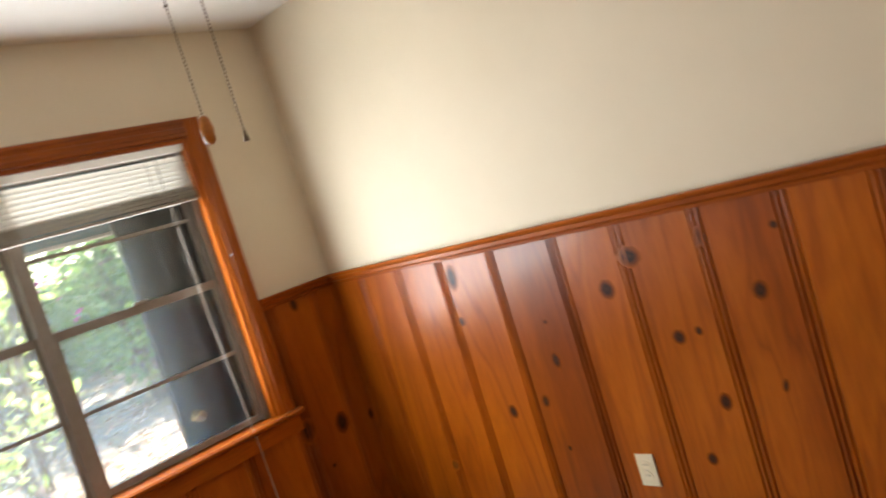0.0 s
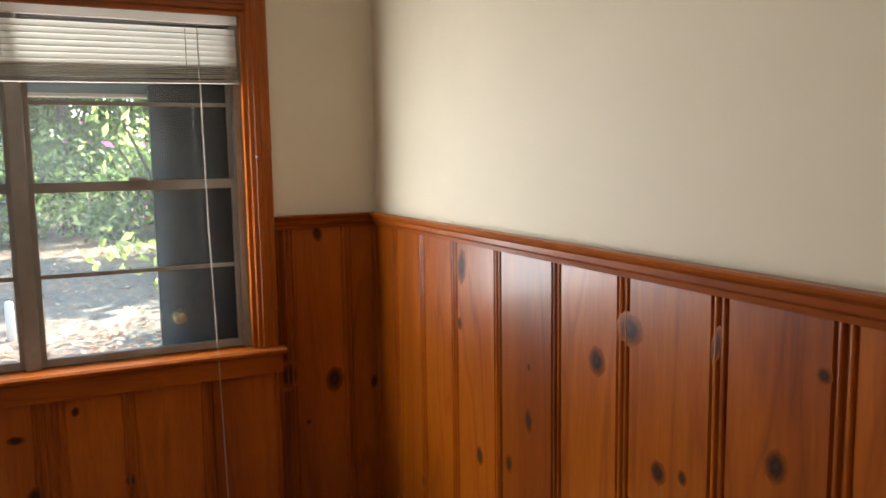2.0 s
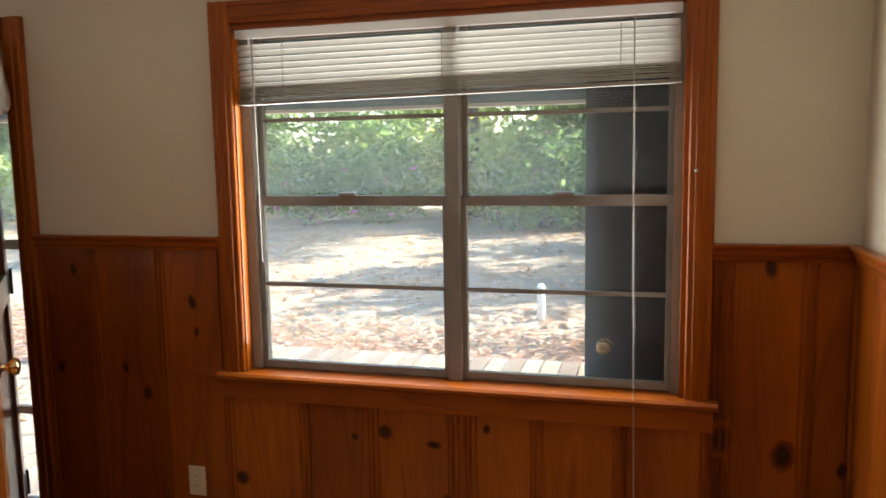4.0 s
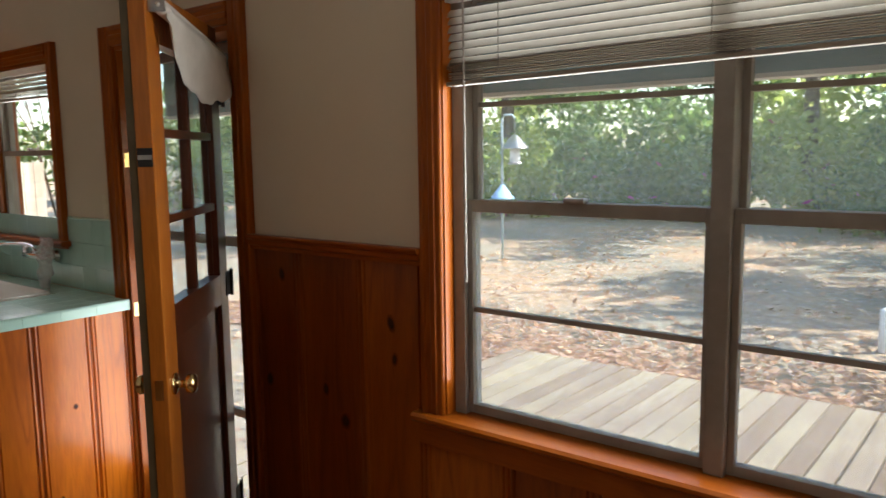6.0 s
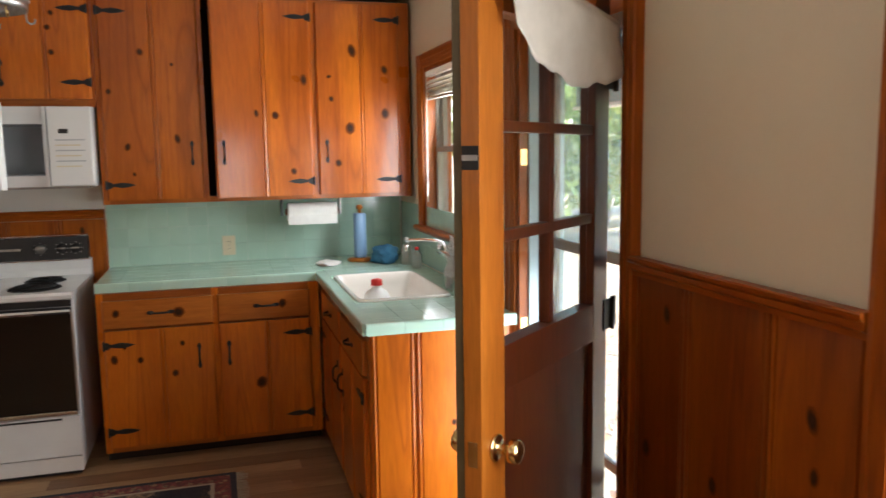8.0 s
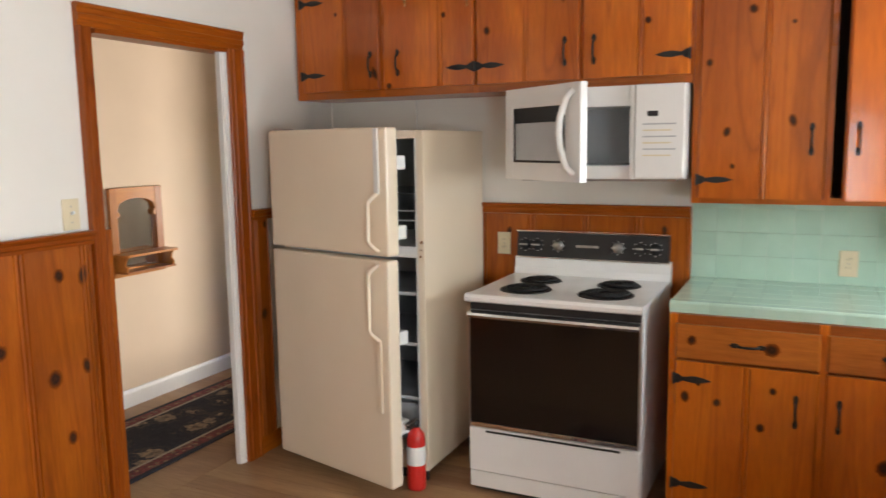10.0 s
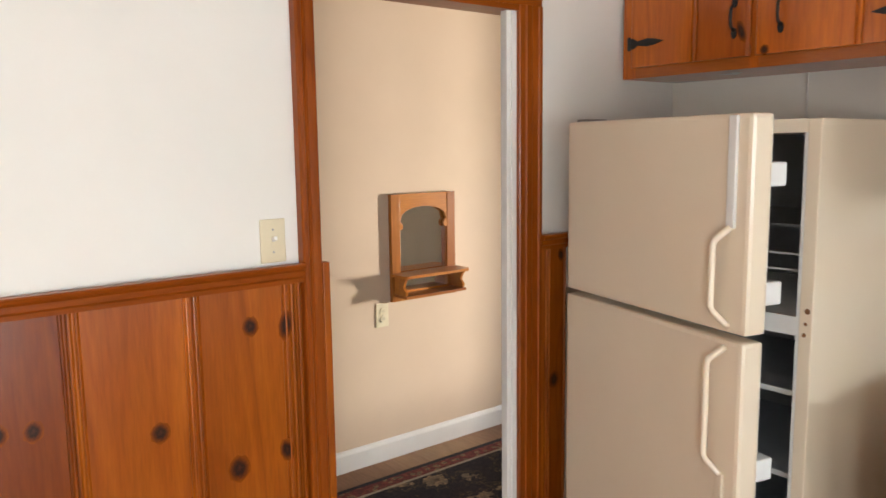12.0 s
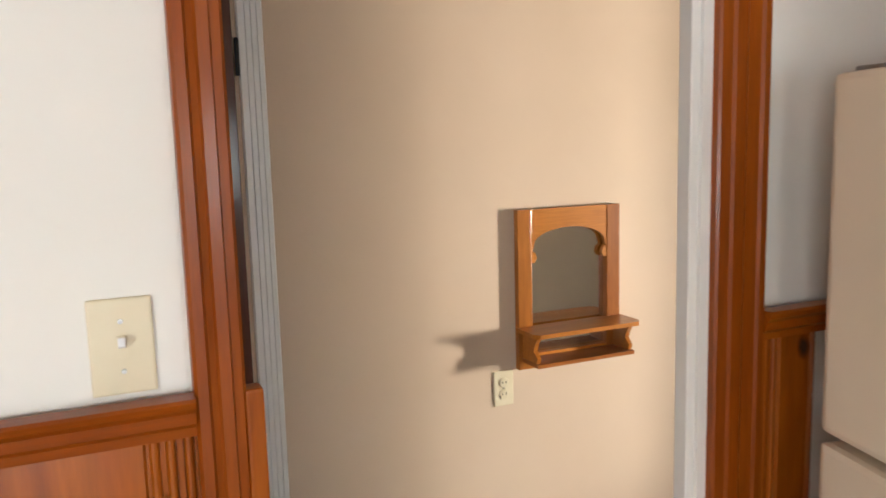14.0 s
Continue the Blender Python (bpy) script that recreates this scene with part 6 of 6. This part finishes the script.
def ground_material():
    m, n, l, b = material("leaf_litter_lawn", 0.95)
    tc = n.new("ShaderNodeTexCoord")
    big = noise_tex(n, l, tc.outputs["Object"], 0.35, 4, 0.6)
    leaf = n.new("ShaderNodeTexVoronoi")
    leaf.inputs["Scale"].default_value = 11
    l.new(tc.outputs["Object"], leaf.inputs["Vector"])
    rl = ramp(n, [(0.0, (0.42, 0.30, 0.19)), (0.35, (0.34, 0.22, 0.13)), (0.6, (0.22, 0.16, 0.11)), (1.0, (0.50, 0.40, 0.29))])
    l.new(leaf.outputs["Color"], rl.inputs[0])
    fine = noise_tex(n, l, tc.outputs["Object"], 26, 5, 0.7)
    rg = ramp(n, [(0.35, (0.12, 0.115, 0.085)), (0.55, (0.21, 0.19, 0.15)), (0.75, (0.31, 0.275, 0.22))])
    l.new(fine.outputs["Fac"], rg.inputs[0])
    rb = ramp(n, [(0.42, (0, 0, 0)), (0.58, (1, 1, 1))])
    l.new(big.outputs["Fac"], rb.inputs[0])
    l.new(mixc(n, l, rb.outputs[0], rg.outputs[0], rl.outputs[0]), b.inputs["Base Color"])
    bump(n, l, b, fine.outputs["Fac"], 0.8, 0.03)
    return m


M["ground"] = ground_material()
bm = bmesh.new()
nx, ny = 90, 70
g = [[bm.verts.new((-70 + 140 * i / nx, 3.1 + 90 * (j / ny) ** 1.5, GROUND + 0.10 * noise.noise(Vector((i * 0.31, j * 0.27, 0))) * min(1, j / 14))) for j in range(ny + 1)] for i in range(nx + 1)]
for i in range(nx):
    for j in range(ny):
        bm.faces.new((g[i][j], g[i + 1][j], g[i + 1][j + 1], g[i][j + 1]))
structure("ground", bm, "ground", "shaded lawn covered with fallen leaves", "ground")

# loose fallen leaves near the deck
def leaf_cloud(centres, count, size, seed, squash=(1, 1, 1), shell=0.55):
    """Bent four-sided leaves scattered through soft blobs (x, y, z, radius)."""
    rng = np.random.default_rng(seed)
    c = np.array(centres, float)
    pick = rng.integers(0, len(c), count)
    d = rng.normal(size=(count, 3))
    d /= np.linalg.norm(d, axis=1)[:, None]
    r = (shell + (1 - shell) * rng.random(count) ** 0.6) * (0.75 + 0.5 * rng.random(count))
    p = c[pick, :3] + d * np.array(squash) * (c[pick, 3] * r)[:, None]
    u = rng.normal(size=(count, 3))
    u /= np.linalg.norm(u, axis=1)[:, None]
    v = np.cross(u, d + 0.4 * rng.normal(size=(count, 3)))
    v /= np.linalg.norm(v, axis=1)[:, None] + 1e-9
    s = size * (0.6 + 0.8 * rng.random(count))[:, None]
    verts = np.stack([p - u * s, p + v * s * 0.45 + d * s * 0.12, p + u * s, p - v * s * 0.45 + d * s * 0.12], 1).reshape(-1, 3)
    faces = np.arange(count * 4).reshape(-1, 4)
    return verts, faces


def leaves_part(name, data, mat, parent=None, label=""):
    me = bpy.data.meshes.new(name)
    me.from_pydata(data[0].tolist(), [], data[1].tolist())
    me.materials.append(M[mat])
    ob = new(name, me)
    if parent:
        ob.parent = parent
    ob["kind"] = "stuff"
    if label:
        ob["label"] = label
    return ob


def leaf_material(name, a, b_, c):
    m = bpy.data.materials.new(name)
    m.use_nodes = True
    n, l = m.node_tree.nodes, m.node_tree.links
    b = n["Principled BSDF"]
    b.inputs["Roughness"].default_value = 0.45
    geo = n.new("ShaderNodeNewGeometry")
    r = ramp(n, [(0.0, a), (0.5, b_), (1.0, c)])
    l.new(geo.outputs["Random Per Island"], r.inputs[0])
    l.new(r.outputs[0], b.inputs["Base Color"])
    t, mx = n.new("ShaderNodeBsdfTranslucent"), n.new("ShaderNodeMixShader")
    thru = mixc(n, l, 1.0, r.outputs[0], (1.22, 1.25, 1.20), 'MULTIPLY')
    l.new(thru, t.inputs[0])
    mx.inputs[0].default_value = 0.6
    l.new(b.outputs[0], mx.inputs[1])
    l.new(t.outputs[0], mx.inputs[2])
    l.new(mx.outputs[0], n["Material Output"].inputs[0])
    return m


M["leaf"] = leaf_material("leaf_green", (0.09, 0.16, 0.06), (0.16, 0.25, 0.09), (0.27, 0.36, 0.13))
M["leaf_light"] = leaf_material("leaf_yellow_green", (0.22, 0.30, 0.08), (0.34, 0.42, 0.13), (0.48, 0.52, 0.20))
M["bloom"] = leaf_material("azalea_bloom", (0.45, 0.05, 0.25), (0.60, 0.10, 0.40), (0.65, 0.16, 0.45))
M["litter"] = leaf_material("fallen_leaf", (0.24, 0.13, 0.08), (0.42, 0.25, 0.16), (0.58, 0.43, 0.31))
M["bark"] = mottled("pine_bark", (0.07, 0.05, 0.04), (0.15, 0.115, 0.09), 9, 0.9, grain=40, relief=1.0)

rng = np.random.default_rng(5)
LN, DRIFT = 26000, 15000                          # all leaves; those drifted against the deck
pts = np.stack([rng.uniform(-7, 10, LN), 3.3 + rng.random(LN) ** 1.4 * 16, np.full(LN, GROUND + 0.05)], 1)
pts[:DRIFT, 1] = 6.5 + np.abs(rng.normal(0, 1.1, DRIFT))
ang = rng.uniform(0, 6.28, LN)
sz = rng.uniform(0.03, 0.065, LN)
u = np.stack([np.cos(ang), np.sin(ang), rng.normal(0, 0.3, LN)], 1) * sz[:, None]
v = np.stack([-np.sin(ang), np.cos(ang), rng.normal(0, 0.3, LN)], 1) * sz[:, None] * 0.6
data = (np.stack([pts - u, pts + v, pts + u, pts - v], 1).reshape(-1, 3), np.arange(4 * LN).reshape(-1, 4))
lit = leaves_part("fallen_leaves", data, "litter")
tagged(lit, "scattered brown fallen leaves on the lawn", "fallen leaves", kind="stuff")

# deck
deck = thing("deck", pose(0, 0, 0), "weathered wooden deck boards outside the back door", "deck", kind="structure")
DZ = -0.20
me = None
i, x = 0, -2.15
while x < 4.2:
    bm = block((0, 0, -0.035), (0.136, 3.60, 0.0), 0.003)
    ob = part("deck_board", bm, "deck", deck)
    ob.matrix_basis = pose(x, 3.14, DZ + random.uniform(-0.002, 0.002), 0, 0, random.uniform(-0.06, 0.06))
    x += 0.150
for y in (3.3, 4.9, 6.6):
    part("joist", block((-2.10, y, DZ - 0.19), (4.25, y + 0.045, DZ - 0.036)), "deck", deck)
for x in (-2.05, 1.0, 4.0):
    for y in (3.35, 6.55):
        part("deck_post", block((x - 0.045, y - 0.045, GROUND - 0.1), (x + 0.045, y + 0.045, DZ - 0.19)), "deck", deck)

# eave beam outside the windows
beam = thing("eave_beam", pose(0, 0, 0), "blue painted eave beam and soffit above the windows", "eave", kind="structure")
part("beam", block((-1.75, 3.20, 1.702), (3.2, 3.245, 2.02), 0.004), "blue_beam", beam)
# white strip added as the bright reflection along the beam's underside
part("drip_edge", block((-1.75, 3.185, 1.690), (3.2, 3.255, 1.702), 0.002), "white_paint", beam, "white strip for the light on the beam's bottom edge")
part("soffit", block((-3.9, 3.045, 2.02), (3.2, 3.245, 2.06)), "blue_beam", beam)
# overhang beyond the beam is made up to keep direct sun off the openings
structure("roof", block((-6.4, -3.2, 2.56), (3.4, 4.75, 2.70)), "bark", "flat roof with an unseen overhang added to block the sun", "roof")
structure("roof_fascia", block((-3.9, 3.245, 2.06), (3.2, 3.27, 2.56)), "blue_beam", "blue painted fascia board", "fascia")
od = thing("outer_door_trim", pose(0, 0, 0), "pale blue painted trim outside the back door", "door trim", kind="structure")
part("trim_post", block((-1.690, 3.048, -0.2), (-1.600, 3.080, 2.0), 0.003), "blue_light", od)
part("trim_post", block((-0.835, 3.048, -0.2), (-0.745, 3.080, 2.0), 0.003), "blue_light", od)

# dark outer door folded back against the wall beside the window
dd = thing("outer_door", pose(0, 0, 0), "dark painted outer door folded back behind the window", "door")
part("door_leaf", block((1.318, 3.075, -0.15), (2.08, 3.115, 1.90), 0.003), "dark_door", dd)
part("knob", lathe([(0.028, 0.0), (0.028, -0.004), (0.011, -0.008), (0.011, -0.024), (0.024, -0.032), (0.027, -0.042), (0.020, -0.052), (0.006, -0.054)], 20, at=(1.385, 3.075, 0.868), axis='y'), "brass", dd, "brass door knob", True)

# bird feeder on a pole
bf = thing("bird_feeder", pose(-6.17, 12.87, GROUND), "bird feeder with a peaked roof hanging from a pole", "bird feeder")
part("pole", tube([(-0.28, 0, -0.05), (-0.28, 0, 2.55), (-0.22, 0, 2.63), (-0.06, 0, 2.63), (0.0, 0, 2.56)], 0.020, 8), "blue_light", bf, smooth=True)
part("baffle", lathe([(0.24, 1.12), (0.20, 1.15), (0.05, 1.36), (0.02, 1.38)], 20, at=(-0.28, 0, 0)), "blue_plastic", bf, "blue cone baffle", True)
part("feeder_roof", lathe([(0.25, 2.02), (0.24, 2.04), (0.06, 2.26), (0.02, 2.28)], 20), "steel", bf, "", True)
part("seed_tube", lathe([(0.09, 1.78), (0.09, 2.03)], 18), "paper", bf, "", True)
part("tray", lathe([(0.13, 1.745), (0.14, 1.78), (0.10, 1.781)], 18), "steel", bf, smooth=True)
part("hanger", tube([(0, 0, 2.27), (0, 0, 2.57)], 0.006, 6), "steel", bf)

post = tagged(finish("marker_post", lathe([(0.045, -0.2), (0.045, 0.42), (0.03, 0.45)], 14), "white_plastic", smooth=True), "short white marker post in the lawn", "post")
post.matrix_world = pose(0.30, 9.35, GROUND)


def tree(at, height, trunk, crown, leaves, seed, mat="leaf", size=0.11, low=0.35, label="tall tree with an uneven leafy crown"):
    """Tapered trunk, limbs and a crown of leaf clumps."""
    rnd = random.Random(seed)
    t = thing("tree", pose(*at), label, "tree", "trees behind the lawn")
    bm = bmesh.new()
    n, path = 10, []
    for i in range(n + 1):
        f = i / n
        path.append(Vector((0.25 * math.sin(2.1 * f + seed) * f, 0.25 * math.cos(1.7 * f + seed) * f, height * 0.9 * f - 0.2)))
    seg, rings = 10, []
    for i, p in enumerate(path):
        r = trunk * (1.25 if i == 0 else 1) * (1 - 0.85 * i / n)
        rings.append([bm.verts.new(p + Vector((r * math.cos(2 * math.pi * k / seg), r * math.sin(2 * math.pi * k / seg), 0))) for k in range(seg)])
    for a, b in zip(rings, rings[1:]):
        for k in range(seg):
            bm.faces.new((a[k], a[(k + 1) % seg], b[(k + 1) % seg], b[k]))
    part("trunk", bm, "bark", t, "", True)
    blobs, limbs = [], bmesh.new()
    for i in range(13):
        f = low + (0.95 - low) * (i / 12)
        p = path[min(n, int(f * n))]
        a = rnd.uniform(0, 6.28)
        reach = crown * rnd.uniform(0.45, 1.0) * (1.15 - 0.6 * abs(f - 0.6))
        q = p + Vector((reach * math.cos(a), reach * math.sin(a), rnd.uniform(0.1, 0.9)))
        tube([p, p.lerp(q, 0.5) + Vector((0, 0, 0.2)), q], trunk * 0.20, 5, limbs)
        blobs.append((*q, crown * rnd.uniform(0.28, 0.5)))
        blobs.append((*p.lerp(q, 0.6), crown * rnd.uniform(0.2, 0.35)))
    part("limbs", limbs, "bark", t)
    leaves_part("crown", leaf_cloud(blobs, leaves, size, seed, (1, 1, 0.75), 0.2), mat, t)
    return t


def shrub(at, w, h, leaves, seed, mat="leaf", size=0.07, blooms=0, stems=9, label="dense green shrub with an uneven outline"):
    rnd = random.Random(seed)
    s = thing("shrub", pose(*at), label, "shrub", "shrubs along the lawn")
    blobs, st = [], bmesh.new()
    for i in range(stems):
        a = 6.28 * i / stems + rnd.uniform(-0.3, 0.3)
        q = Vector((w * rnd.uniform(0.15, 0.75) * math.cos(a), w * rnd.uniform(0.15, 0.75) * math.sin(a), h * rnd.uniform(0.35, 0.9)))
        tube([(0.1 * math.cos(a), 0.1 * math.sin(a), -0.1), q * 0.5 + Vector((0, 0, 0.1 * h)), q], 0.018, 5, st)
        blobs.append((*q, w * rnd.uniform(0.28, 0.45)))
        blobs.append((q.x * 1.1, q.y * 1.1, q.z * 0.45, w * rnd.uniform(0.25, 0.4)))
    part("stems", st, "bark", s)
    leaves_part("foliage", leaf_cloud(blobs, leaves, size, seed, (1, 1, 0.9), 0.15), mat, s)
    if blooms:
        leaves_part("blooms", leaf_cloud(blobs, blooms, 0.13, seed + 9, (1, 1, 0.9), 0.85), "bloom", s, "magenta blooms")
    return s


rnd = random.Random(11)
for i in range(17):                               # azalea bank along the far side of the lawn
    x = -27 + 2.6 * i + rnd.uniform(-0.5, 0.5)
    shrub((x, 21.5 + rnd.uniform(-1.0, 1.5) - 0.02 * abs(x + 5), GROUND), 2.1 * rnd.uniform(0.85, 1.2), rnd.uniform(2.2, 3.4), 4200, 40 + i, "leaf" if i % 3 else "leaf_light", 0.10, 34 if i % 2 else 14)
for i in range(15):                               # taller growth behind
    x = -34 + 4.1 * i + rnd.uniform(-1, 1)
    shrub((x, 26.5 + rnd.uniform(-1.5, 2), GROUND), 3.0, rnd.uniform(4.5, 7.0), 4200, 80 + i, "leaf_light" if i % 3 == 1 else "leaf", 0.17, 0, 12)
shrub((2.3, 9.3, GROUND), 1.25, 2.9, 420, 130, "leaf_light", 0.075, 0, 10, "open light green shrub with bare arching stems")
shrub((5.2, 12.5, GROUND), 1.9, 3.4, 1500, 131, "leaf", 0.08, 0, 9)
for i, (x, y, h, r) in enumerate(((-24, 24, 15, .25), (-13.5, 23.5, 16, .28), (-9.2, 15.5, 15, .24), (-4.0, 24.5, 15, .26), (0.8, 23, 14, .22), (3.2, 25, 16, .30), (9, 22, 15, .26), (15, 24, 16, .28), (-30, 30, 17, .3), (22, 28, 16, .3))):
    tree((x, y, GROUND), h, r, 3.6, 3600, 200 + i, "leaf" if i % 2 else "leaf_light", 0.20, 0.30)
for i, (x, y) in enumerate(((12.0, 15.5), (14.5, 11.5), (5.0, 17.5), (10.5, 19.5), (17.5, 17.5))):   # made-up shade trees on the sunny side, mostly unseen, to dapple the lawn
    tree((x, y, GROUND), 10.5 + i % 3, 0.22, 3.4, 2300, 300 + i, "leaf", 0.22, 0.45)

# pale fence and trees beyond the kitchen window
M["fence_wood"] = pine("pale_fence_wood", (0.34, 0.32, 0.29), (0.45, 0.43, 0.39), (0.52, 0.50, 0.46), 0.8, 'z', 0.0, 0.1)
fence = thing("fence", pose(-10.6, 3.6, GROUND, 0, 0, 82), "pale board fence beside the lawn", "fence", kind="structure")
for i in range(20):
    f = part("fence_board", block((0, -0.012, 0.0), (0.136, 0.012, 1.92), 0.003), "fence_wood", fence)
    f.matrix_basis = pose(i * 0.142, 0, random.uniform(-0.015, 0.015))
for z in (0.4, 1.45):
    part("fence_rail", block((0, 0.012, z), (2.84, 0.05, z + 0.09)), "fence_wood", fence)
for i in range(6):
    shrub((-15.5 - (i % 2) * 2, 4.0 + 2.6 * i, GROUND), 2.4, 4.6 + i % 3, 3000, 160 + i, "leaf_light" if i % 2 else "leaf", 0.13, 0, 10)
